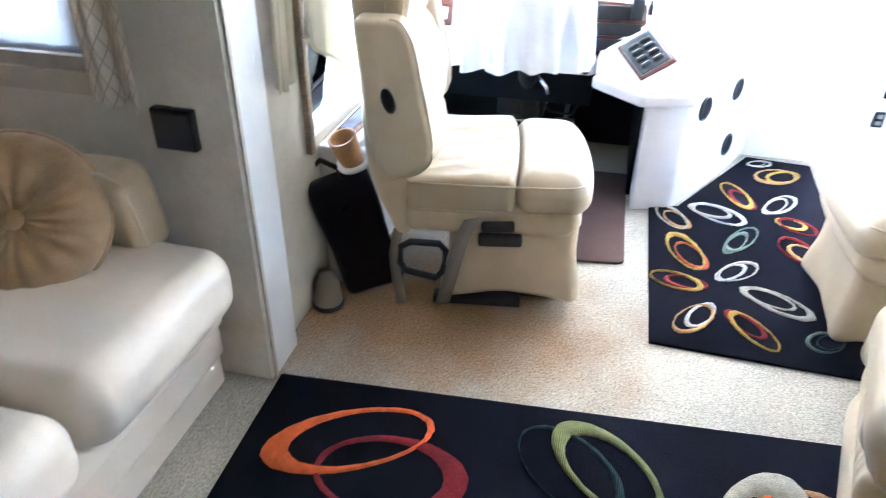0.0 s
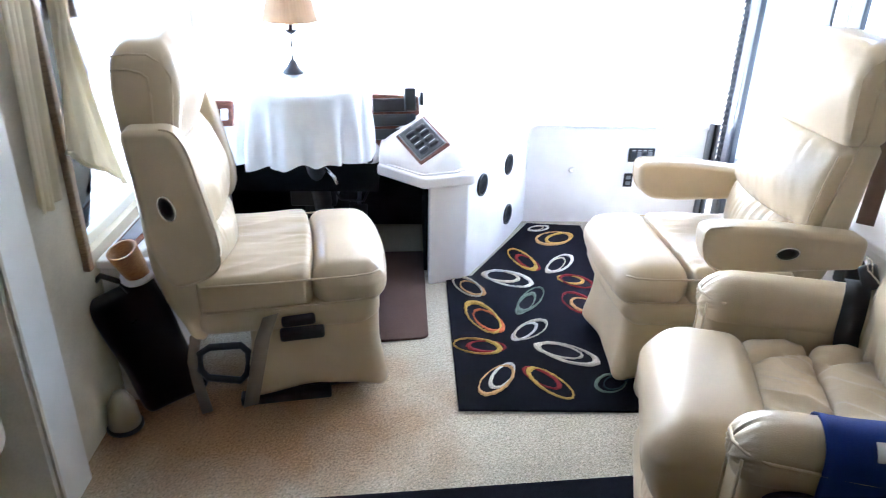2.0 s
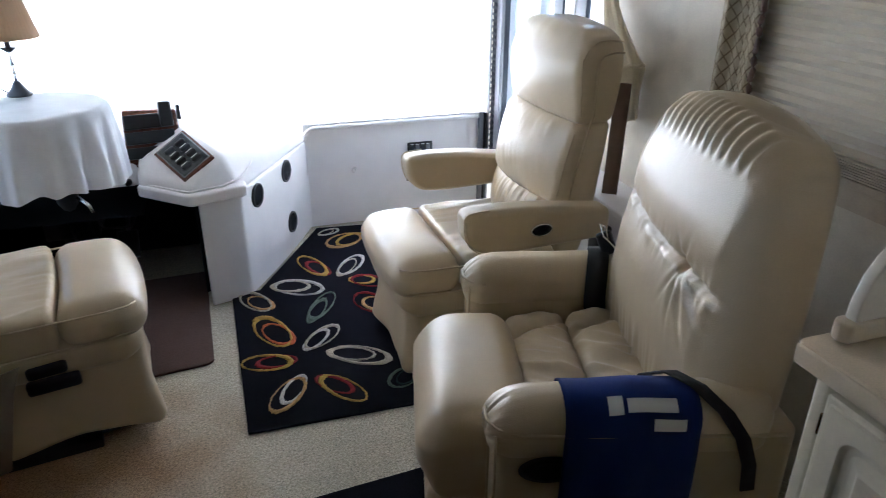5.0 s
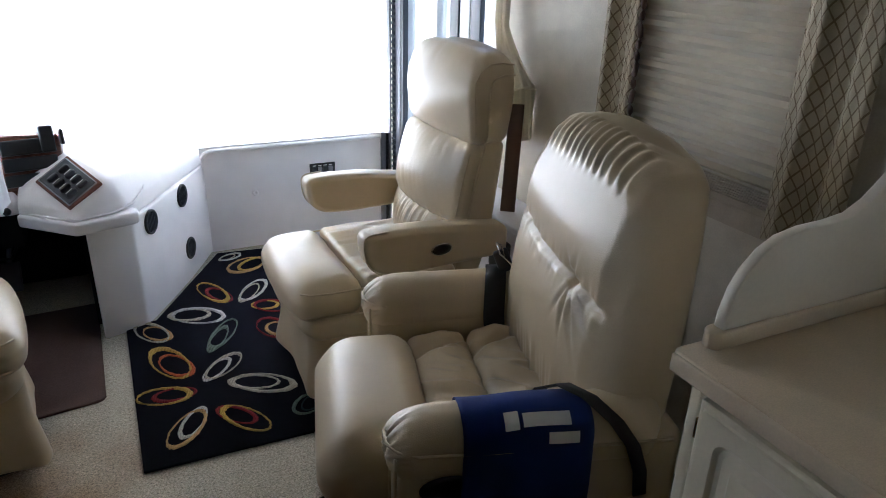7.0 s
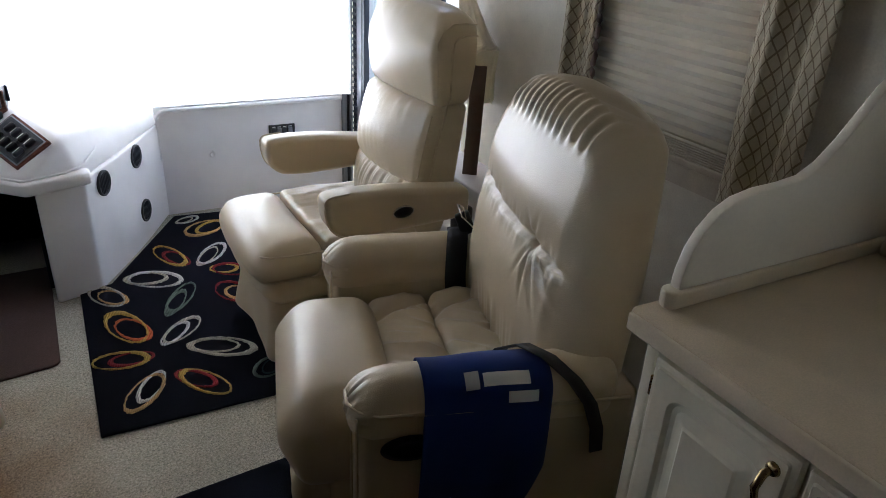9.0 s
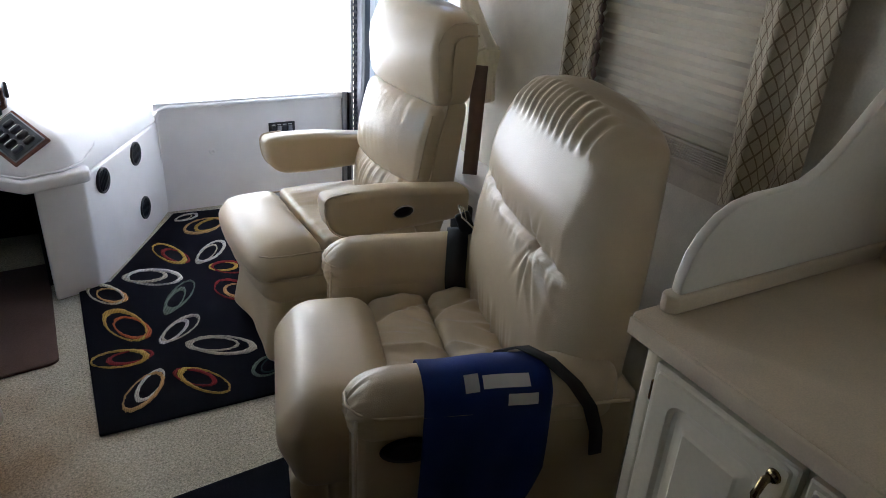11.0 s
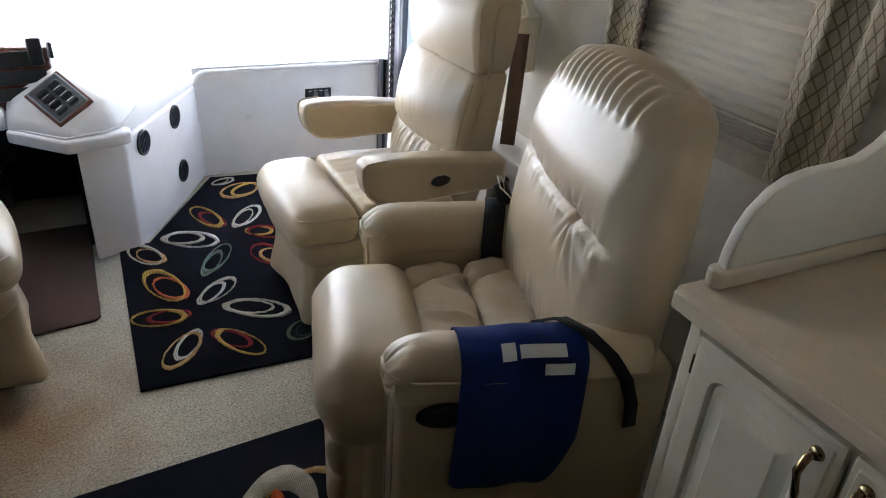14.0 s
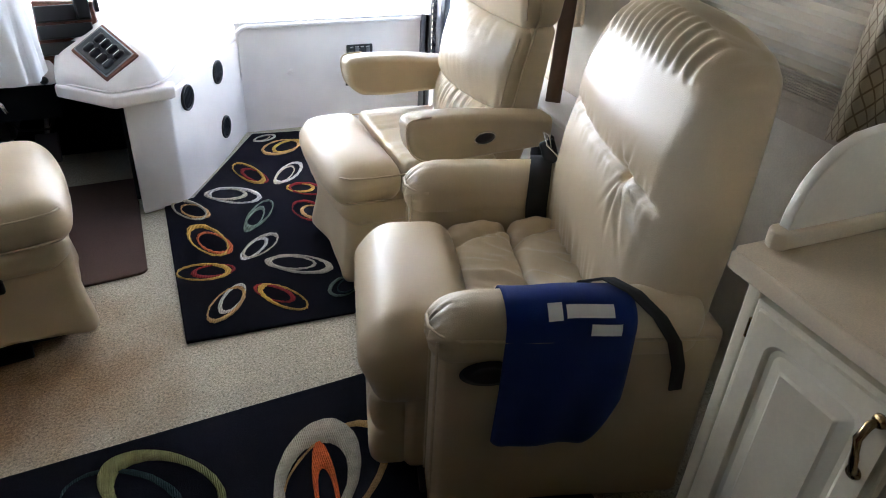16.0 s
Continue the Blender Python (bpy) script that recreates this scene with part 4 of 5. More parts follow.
def pad(z0, z1, front, rear, half, r=0.045, end=0.035, nz=40, nf=60, crown=0.03, dent=None, tops=None):
    """An upholstered slab that stands: rounded sections from z0 to z1 between the curves front and rear, with a crowned front."""
    rows = []
    t = np.linspace(0, 1, nz + 1)
    zs = z0 + (z1 - z0) * (t - 0.10 * np.sin(2 * math.pi * t))
    nc, ns, nr = 7, 4, 10
    for z in zs:
        xf, xr, hw = float(front(z)), float(rear(z)), float(half(z))
        e = min(z - z0, z1 - z)
        inset = end - math.sqrt(max(0.0, end * end - max(0.0, end - e) ** 2))
        hw, hd, xm = hw - inset, (xf - xr) / 2 - inset * 0.8, (xf + xr) / 2
        q = min(r, hd * 0.98, hw * 0.98)
        sec = [(xm + hd, y, 1.0) for y in np.linspace(-hw + q, hw - q, nf)]
        for sx, sy, a0, n2 in ((1, 1, 0.0, ns), (-1, 1, 0.5, nr), (-1, -1, 1.0, ns), (1, -1, 1.5, 0)):
            cx, cy = xm + sx * (hd - q), sy * (hw - q)
            for i in range(1, nc + 1):
                a = math.pi * (a0 + 0.5 * i / nc)
                sec.append((cx + q * math.cos(a), cy + q * math.sin(a), max(0.0, math.cos(a))))
            lx, ly = sec[-1][0], sec[-1][1]
            tx, ty = (xm - hd + q, hw) if a0 == 0.0 else (xm - hd, -hw + q) if a0 == 0.5 else (xm + hd - q, -hw)
            sec += [(lx + (tx - lx) * i / (n2 + 1), ly + (ty - ly) * i / (n2 + 1), 0.0) for i in range(1, n2 + 1)]
        rows.append([(x, y, z, w) for x, y, w in sec])
    P = np.array(rows)
    n = P.shape[1]
    x, y, z, w = (P[..., i].ravel() for i in range(4))
    hwa = np.array([float(half(c)) for c in z])
    mid = np.clip((z - z0) * (z1 - z) / ((z1 - z0) / 2) ** 2, 0, 1)
    x = x + w * crown * np.clip(1 - (y / hwa) ** 2, 0, 1) * (0.45 + 0.55 * mid)
    if dent is not None:
        x = x + w * dent(y, z)
    if tops is not None:
        z = z + tops(x, y, z)
    verts = list(zip(x, y, z))
    faces = [(j * n + i, j * n + (i + 1) % n, (j + 1) * n + (i + 1) % n, (j + 1) * n + i) for j in range(nz) for i in range(n)]
    faces += [tuple(range(n))[::-1], tuple(nz * n + i for i in range(n))]
    return verts, faces


def plate(outline, y0, y1, bevel, seg=4):
    """An outline in the x-z plane given a thickness along y, its edges rounded."""
    bm = bmesh.new()
    a = [bm.verts.new((x, y0, z)) for x, z in outline]
    b = [bm.verts.new((x, y1, z)) for x, z in outline]
    bm.faces.new(a)
    bm.faces.new(b[::-1])
    for i in range(len(outline)):
        j = (i + 1) % len(outline)
        bm.faces.new((a[i], b[i], b[j], a[j]))
    bmesh.ops.recalc_face_normals(bm, faces=bm.faces[:])
    rim = [e for e in bm.edges if abs(e.verts[0].co.y - e.verts[1].co.y) < 1e-6]
    bmesh.ops.bevel(bm, geom=rim, offset=bevel, segments=seg, affect="EDGES", profile=0.5, clamp_overlap=True)
    return finish(bm)


def rounded(points, n=5, r=0.03):
    """Rounds the corners of an outline with short curves."""
    pts, out = [Vector((p[0], p[1])) for p in points], []
    for i, p in enumerate(pts):
        a, b = pts[i - 1], pts[(i + 1) % len(pts)]
        q0 = p + (a - p).normalized() * min(r, (a - p).length * 0.45)
        q1 = p + (b - p).normalized() * min(r, (b - p).length * 0.45)
        for k in range(n + 1):
            t = k / n
            out.append(q0.lerp(p, t).lerp(p.lerp(q1, t), t))
    return [(p.x, p.y) for p in out]


def ridges(y, seed, freq):
    """Uneven gathers along a seam."""
    return np.array([noise.noise(Vector((c * freq, seed, 0.3))) for c in y]) + 0.6 * np.array([noise.noise(Vector((c * freq * 2.3, seed + 5, 0.7))) for c in y])


def captain_chair(label, m, arms_up, offset=0.0, lean=0.0, low=0.0, front=0.05):
    root = thing("captain_chair", label, "chair", m, group="captain's chairs")

    def flare(v):
        down = ramp01(-v[:, 2], -0.04, 0.15)
        corner = np.abs(v[:, 0] / 0.2 * v[:, 1] / 0.22) ** 1.5
        v[:, 0] *= 1 + (0.03 + 0.11 * corner) * down + 0.012 * down * np.sin(v[:, 1] * 30)
        v[:, 1] *= 1 + (0.02 + 0.09 * corner) * down + 0.010 * down * np.sin(v[:, 0] * 34)
        v[:, 2] += 0.02 * ramp01(-v[:, 2], 0.08, 0.16) * (1 - np.clip(corner, 0, 1) * 1.4)
        return v

    box_part("skirt", (0.42, 0.44, 0.33 - low), 0.04, LEATHER, root, pose(0.03 + front, 0, 0.195 - low / 2), "cream vinyl skirt", (20, 20, 12), 4, flare)
    box_part("pedestal", (0.30, 0.32, 0.05), 0.01, BLACK, root, pose(0.03 + front, 0, 0.026), "black steel pedestal")

    def base(v):
        v[:, 0] += 0.02 * (1 - (v[:, 1] / 0.27) ** 2) * ramp01(v[:, 0], 0.1, 0.25)
        v[:, 0] -= 0.025 * ramp01(-v[:, 2], 0.0, 0.05) * ramp01(v[:, 0], 0.1, 0.25)
        return v

    box_part("seat_base", (0.56, 0.53, 0.105), 0.042, LEATHER, root, pose(0.002, 0, 0.348 - low), "", (10, 14, 4), 5, base)

    def nose(v):
        f = ramp01(v[:, 0], -0.02, 0.125)
        v[:, 2] -= 0.014 * f * f * ramp01(v[:, 2], -0.06, 0.06)
        v[:, 0] += 0.024 * (1 - (v[:, 1] / 0.27) ** 2) * f
        v[:, 0] += 0.018 * (1 - (v[:, 1] / 0.27) ** 2) * (1 - ramp01(v[:, 0], -0.11, 0.0))
        v[:, 2] -= 0.022 * np.clip(np.abs(v[:, 1]) / 0.27, 0, 1) ** 3 * ramp01(v[:, 2], -0.03, 0.05)
        n = ridges(v[:, 1], 3.1, 24)
        v[:, 2] -= 0.0025 * n * (1 - ramp01(v[:, 0], -0.12, -0.03)) * ramp01(v[:, 2], 0.0, 0.05)
        return crowned((0.15, 0.29), 0.012)(v)

    box_part("bolster", (0.235, 0.545, 0.15), 0.062, LEATHER, root, pose(0.187, 0, 0.446 - low), "", (14, 40, 4), 6, nose)

    def cushion(v):
        up = ramp01(v[:, 2], 0.0, 0.055)
        x, y = v[:, 0], v[:, 1]
        long = np.array([noise.noise(Vector((a * 2.5 + 1.4 * b, b * 13 - 3 * a, 1.7))) for a, b in zip(x, y)])
        fine = np.array([noise.noise(Vector((a * 9, b * 52 + 9 * a, 6.1))) for a, b in zip(x, y)])
        v[:, 2] += up * (0.0050 * (1 - np.abs(long) * 2.0) + 0.0010 * fine)
        v[:, 2] -= up * 0.020 * np.clip(np.abs(y) / 0.27, 0, 1) ** 3
        v[:, 2] -= up * 0.004 * ridges(y, 8.2, 26) * ramp01(x, 0.06, 0.16)
        v[:, 0] += 0.018 * (1 - (y / 0.27) ** 2) * ramp01(x, 0.05, 0.16)
        return v

    box_part("seat", (0.335, 0.535, 0.14), 0.022, LEATHER, root, pose(-0.098, 0, 0.449 - low, 0, -1.5), "wrinkled vinyl seat cushion", (44, 90, 4), 4, cushion)
    # piping along the seat's upper and lower edges
    for z0, z1, nm in ((0.392, 0.40, 0), (0.482, 0.486, 1)):
        pts = []
        for s in (-1, 1):
            half = [(-0.25, s * 0.272, z0 - low), (-0.05, s * 0.2745, z0 - low), (0.2, s * 0.274, z1 - low), (0.262, s * 0.262, z1 - low), (0.287, s * 0.232, z1 - 0.004 - low)]
            pts += half if s < 0 else half[::-1]
        if nm == 0:
            pts = pts[:5] + [(0.309, y, z1 - 0.004 - low) for y in np.linspace(-0.15, 0.15, 5)] + pts[5:]
            part("piping", mesh("piping", *tube(pts, 0.0038, 6), LEATHER_PIPE), root)
        else:
            for c in (pts[:5], pts[5:]):
                part("piping", mesh("piping", *tube(c, 0.0032, 6), LEATHER_PIPE), root)

    # backrest: the side profile is one curve, shifted and leaned
    def shift(z):
        return offset - lean * (z - 0.62)

    fedge = curve([(0.30, -0.235), (0.43, -0.238), (0.60, -0.232), (0.78, -0.25), (0.90, -0.272), (0.95, -0.262), (1.08, -0.246), (1.20, -0.256)])
    redge = curve([(0.27, -0.295), (0.33, -0.318), (0.42, -0.36), (0.55, -0.388), (0.70, -0.393), (0.95, -0.402), (1.06, -0.410), (1.20, -0.400)])
    rear = lambda z: redge(z) + shift(z)
    face = lambda z: fedge(z) + shift(z)
    v, f = pad(0.275, 0.905, lambda z: face(z) - 0.014, rear, curve([(0.3, 0.25), (0.5, 0.262), (0.9, 0.264)]), 0.035, 0.03, 36, 16, 0.0)
    part("back_shell", mesh("back_shell", v, f, LEATHER), root, "cream vinyl back shell")

    def gathered(y, z):
        return ridges(y, 2.0, 30) * (0.010 * ramp01(z, 0.52, 0.61) + 0.004 * ramp01(-z, -0.52, -0.44))

    v, f = pad(0.425, 0.645, lambda z: face(z) + 0.006, lambda z: face(z) - 0.09, lambda z: 0.252 + 0 * z, 0.05, 0.030, 26, 110, 0.075, gathered)
    part("lumbar_cushion", mesh("lumbar_cushion", v, f, LEATHER), root, "gathered vinyl lumbar cushion")

    def creased(y, z):
        n = ridges(y + 0.3 * (z - 0.8), 7.0, 17)
        return 0.006 * n * ramp01(z, 0.79, 0.875) + 0.006 * ridges(y, 2.0, 30) * ramp01(-z, -0.67, -0.625) - 0.004 * n * gauss(z - 0.74, 0.05)

    v, f = pad(0.622, 0.900, lambda z: face(z) + 0.010, lambda z: face(z) - 0.09, lambda z: 0.261 + 0 * z, 0.024, 0.036, 34, 90, 0.078, creased)
    part("back_cushion", mesh("back_cushion", v, f, LEATHER), root, "", None)

    def headface(y, z):
        return 0.0035 * ridges(y, 4.0, 14) * (ramp01(z, 1.10, 1.19) + ramp01(-z, -0.95, -0.89)) + 0.008 * gauss(z - 1.03, 0.10)

    def crest(x, y, z):
        top = ramp01(z, 1.06, 1.205)
        return -top * (0.034 * np.abs(y / 0.26) ** 2.2 + 0.10 * np.clip(rear(1.1) + 0.06 - x, 0, 1))

    v, f = pad(0.882, 1.208, face, rear, curve([(0.88, 0.262), (1.0, 0.266), (1.10, 0.258), (1.2, 0.245)]), 0.024, 0.050, 40, 70, 0.042, headface, crest)
    part("headrest", mesh("headrest", v, f, LEATHER), root)
    for s in (-1, 1):
        line = [(face(z) - 0.040, s * 0.2655, z) for z in np.linspace(0.60, 0.90, 9)]
        line += [(face(z) - 0.050 - 0.012 * t, s * (0.2675 - 0.004 * t), z) for t, z in zip(np.linspace(0, 1, 8), np.linspace(0.93, 1.10, 8))]
        line += [(face(1.12) - 0.078, s * 0.2575, 1.112), (face(1.13) - 0.11, s * 0.253, 1.120), (rear(1.12) + 0.004, s * 0.249, 1.118)]
        part("piping", mesh("piping", *tube(line, 0.0034, 6), LEATHER_PIPE), root)
        rim = [(rear(1.15) + 0.006, s * 0.240, 1.152), (rear(1.15) + 0.05, s * 0.243, 1.158), (face(1.15) - 0.055, s * 0.245, 1.156), (face(1.13) - 0.022, s * 0.2475, 1.132)]
        rim += [(face(z) - 0.005, s * (float(np.interp(z, (0.9, 1.0, 1.1), (0.2585, 0.2615, 0.2525)))), z) for z in (1.10, 1.05, 1.0, 0.96, 0.925)]
        part("piping", mesh("piping", *tube(rim, 0.003, 6), LEATHER_PIPE), root)
        rim = [(face(z) + 0.005, s * 0.2545, z) for z in np.linspace(0.655, 0.868, 8)]
        part("piping", mesh("piping", *tube(rim, 0.003, 6), LEATHER_PIPE), root)
    # armrests
    if arms_up:
        shape, cap_at = [(-0.385, 0.985), (-0.255, 0.985), (-0.225, 0.93), (-0.172, 0.66), (-0.172, 0.585), (-0.215, 0.545), (-0.310, 0.520), (-0.360, 0.66), (-0.368, 0.80)], (-0.293, 0.770)
    else:
        shape, cap_at = [(-0.415, 0.636), (-0.415, 0.528), (-0.06, 0.520), (0.045, 0.527), (0.092, 0.562), (0.108, 0.615), (0.108, 0.672), (0.02, 0.678), (-0.12, 0.672)], (-0.157, 0.592)
    outline = rounded(shape)
    for s in (-1, 1):
        y0, y1 = (0.268, 0.358) if s > 0 else (-0.358, -0.268)
        v, f = plate(outline, y0, y1, 0.032, 7)
        arm = part("armrest", mesh("armrest", v, f, LEATHER), root)
        bead = [(x, s * 0.3475, z) for x, z in outline if x > (-0.30 if arms_up else 0.015)]
        part("piping", mesh("piping", *tube(bead, 0.003, 6), LEATHER_PIPE), arm)
        turn = pose(cap_at[0], s * 0.359, cap_at[1], 0, 75 if arms_up else 3)
        ov = tube([(0.036 * math.cos(a), 0, 0.019 * math.sin(a)) for a in np.linspace(0, 2 * math.pi, 24, endpoint=False)], 0.0035, 6, True)
        part("bezel", mesh("bezel", *ov, CHROME), arm, "chrome bezel", turn)
        a, c = lathe([(0.0, -0.003), (0.034, -0.003), (0.034, 0.003), (0.02, 0.0015), (0.0, 0.001)], 24)
        part("pivot_cap", mesh("pivot_cap", a, c, BLACK), arm, "dark oval pivot cap", turn @ pose(0, 0, 0, -90 * s) @ Matrix.Diagonal((1, 0.53, 1, 1)))
    return root


driver = captain_chair("cream vinyl captain's chair with raised armrests", pose(-0.582, 0.285, 0, 0, 0, 9), True)
box_part("control_box", (0.14, 0.03, 0.042), 0.010, BLACK, driver, pose(0.037, -0.262, 0.291, 0, -2), "black seat controls")
box_part("control_box", (0.105, 0.035, 0.034), 0.010, BLACK, driver, pose(0.028, -0.266, 0.343, 0, -4))
v, f = ribbon([(-0.055, -0.285, 0.375), (-0.085, -0.295, 0.30), (-0.115, -0.305, 0.17), (-0.140, -0.30, 0.06)], 0.050, 0.008, (1, 0, 0.25))
part("belt_stalk", mesh("belt_stalk", v, f, STRAP_TAUPE), driver, "taupe belt stalk")
v, f = ribbon([(-0.29, -0.235, 0.30), (-0.305, -0.255, 0.22), (-0.30, -0.258, 0.14), (-0.285, -0.25, 0.012)], 0.034, 0.008, (1, 0, 0.2))
part("belt_stalk", mesh("belt_stalk", v, f, STRAP_TAUPE), driver)
v, f = tube([(-0.135, -0.27, 0.245), (-0.142, -0.28, 0.17), (-0.165, -0.28, 0.145), (-0.265, -0.27, 0.16), (-0.285, -0.26, 0.185), (-0.28, -0.26, 0.245), (-0.25, -0.255, 0.262), (-0.155, -0.265, 0.266)], 0.012, 8, True)
part("slide_bar", mesh("slide_bar", v, f, BLACK), driver, "black slide handle")
box_part("floor_track", (0.30, 0.05, 0.03), 0.006, BLACK, driver, pose(-0.03, -0.20, 0.015))
captain_chair("cream vinyl captain's chair turned to the aisle", pose(0.822, 0.345, 0, 0, 0, 181), False, -0.024, 0.085, 0.025, 0.02)

# recliner
rec = thing("recliner", "cream vinyl recliner with pleated tufted back", "recliner", pose(0.7687, -0.5575, 0, 0, 0, 164.5))
box_part("base", (0.66, 0.50, 0.30), 0.03, LEATHER, rec, pose(-0.08, 0, 0.185))
box_part("plinth", (0.60, 0.60, 0.03), 0.008, BLACK, rec, pose(-0.09, 0, 0.016), "black base frame")


def footrest(v):
    f = ramp01(v[:, 0], 0.0, 0.03)
    v[:, 0] += f * 0.018 * np.abs(np.sin((v[:, 2] + 0.13) * math.pi / 0.13)) ** 0.6
    v[:, 0] += f * 0.005 * ridges(v[:, 1], 3.0, 22) * ramp01(v[:, 2], -0.01, 0.12)
    return v


box_part("footrest", (0.09, 0.47, 0.26), 0.03, LEATHER, rec, pose(0.272, 0, 0.165), "", (3, 70, 36), 4, footrest)


def knee(v):
    f = ramp01(v[:, 0], 0.0, 0.13)
    v[:, 2] -= 0.038 * f * f * ramp01(v[:, 2], -0.06, 0.09)
    v = crowned((0.15, 0.27), 0.014)(v)
    down = ramp01(-v[:, 2], 0.0, 0.09) * f
    n = ridges(v[:, 1], 9.0, 20)
    v[:, 0] += down * (0.026 * n - 0.016)
    v[:, 2] -= 0.003 * ridges(v[:, 1], 5.0, 22) * (1 - ramp01(v[:, 0], -0.13, -0.06)) * ramp01(v[:, 2], 0.03, 0.09)
    v[:, 2] -= 0.02 * np.clip(np.abs(v[:, 1]) / 0.25, 0, 1) ** 4 * ramp01(v[:, 2], 0.0, 0.09)
    return v


box_part("seat_front", (0.275, 0.515, 0.265), 0.07, LEATHER, rec, pose(0.222, 0, 0.377), "", (18, 90, 18), 6, knee)


def seat_panel(deep, seed):
    def go(v):
        x, y = v[:, 0], v[:, 1]
        up = ramp01(v[:, 2], 0.0, 0.07)
        long = np.array([noise.noise(Vector((a * 6 + seed, b * 15 + 6 * a, seed))) for a, b in zip(x, y)])
        fine = np.array([noise.noise(Vector((a * 26 + 14 * b, b * 30, seed + 3))) for a, b in zip(x, y)])
        v[:, 2] += up * deep * ((1 - np.abs(long) * 2.6) + 0.35 * fine)
        v[:, 2] += up * 0.012 * np.clip(1 - (x / 0.085) ** 2, 0, 1)
        # pulled up into a fold against the far arm
        v[:, 2] += up * 0.016 * ramp01(-y, 0.18, 0.26) - up * 0.020 * gauss(y + 0.195 - 0.4 * x, 0.016)
        v[:, 2] -= up * 0.006 * ridges(y, seed, 24) * np.clip(np.abs(x) / 0.085, 0, 1) ** 3
        return v
    return go


box_part("seat_middle", (0.182, 0.51, 0.16), 0.03, LEATHER, rec, pose(0.010, 0, 0.378), "wrinkled vinyl seat panel", (34, 90, 4), 4, seat_panel(0.010, 2.2))
box_part("seat_rear", (0.165, 0.51, 0.16), 0.03, LEATHER, rec, pose(-0.158, 0, 0.388), "wrinkled vinyl seat panel", (34, 90, 4), 4, seat_panel(0.010, 6.4))
for s in (-1, 1):
    yc = 0.312 if s > 0 else -0.330

    def side_panel(v):
        v[:, 1] += 0.003 * np.sin(v[:, 0] * 9 + v[:, 2] * 7) * (np.abs(v[:, 1]) > 0.04)
        return v

    box_part("arm_panel", (0.63, 0.118, 0.52), 0.026, LEATHER, rec, pose(-0.118, yc, 0.295), "", (8, 2, 8), 4, side_panel)

    def arm_pad(v):
        up = ramp01(v[:, 2], -0.03, 0.07)
        v[:, 2] += 0.010 * (1 - (v[:, 1] / 0.065) ** 2) * up
        f = ramp01(v[:, 0], 0.175, 0.30)
        v[:, 2] -= 0.022 * f * f * up
        a = np.arctan2(v[:, 1], v[:, 2] + 0.03)
        v[:, 0] += 0.009 * ramp01(v[:, 0], 0.215, 0.295) * ridges(a * 0.1, 4.0, 42) * ramp01(v[:, 2], -0.05, 0.0)
        v[:, 2] += 0.003 * f * ridges(v[:, 1], 2.0, 40) * up
        return v

    box_part("armrest", (0.60, 0.132, 0.145), 0.055, LEATHER, rec, pose(-0.087, yc, 0.545), "", (40, 14, 12), 8, arm_pad)
    pts = [(-0.40, yc + s * 0.0665, 0.545), (0.0, yc + s * 0.0675, 0.555), (0.15, yc + s * 0.0675, 0.562), (0.19, yc + s * 0.052, 0.566), (0.213, yc + s * 0.02, 0.568), (0.213, yc - s * 0.02, 0.568), (0.19, yc - s * 0.052, 0.566), (0.15, yc - s * 0.0665, 0.562)]
    part("piping", mesh("piping", *tube(pts, 0.0042, 6), LEATHER_PIPE), rec)
    for e in (-1, 1):
        pts = [(0.197, yc + e * 0.052, z) for z in np.linspace(0.55, 0.06, 6)]
        part("piping", mesh("piping", *tube(pts, 0.0035, 6), LEATHER_PIPE), rec)
a, c = lathe([(0.0, 0), (0.045, 0), (0.05, 0.004), (0.03, 0.008), (0.024, 0.003), (0.0, 0.002)], 24)
part("lever_recess", mesh("lever_recess", a, c, BLACK), rec, "black lever recess", pose(0.085, 0.3735, 0.472, -90) @ Matrix.Diagonal((1.3, 0.7, 1, 1)))
rb = pose(-0.25, -0.008, 0, 0, 0, 4)
TUFT_Y, TUFT_Z = 0.112, 0.800


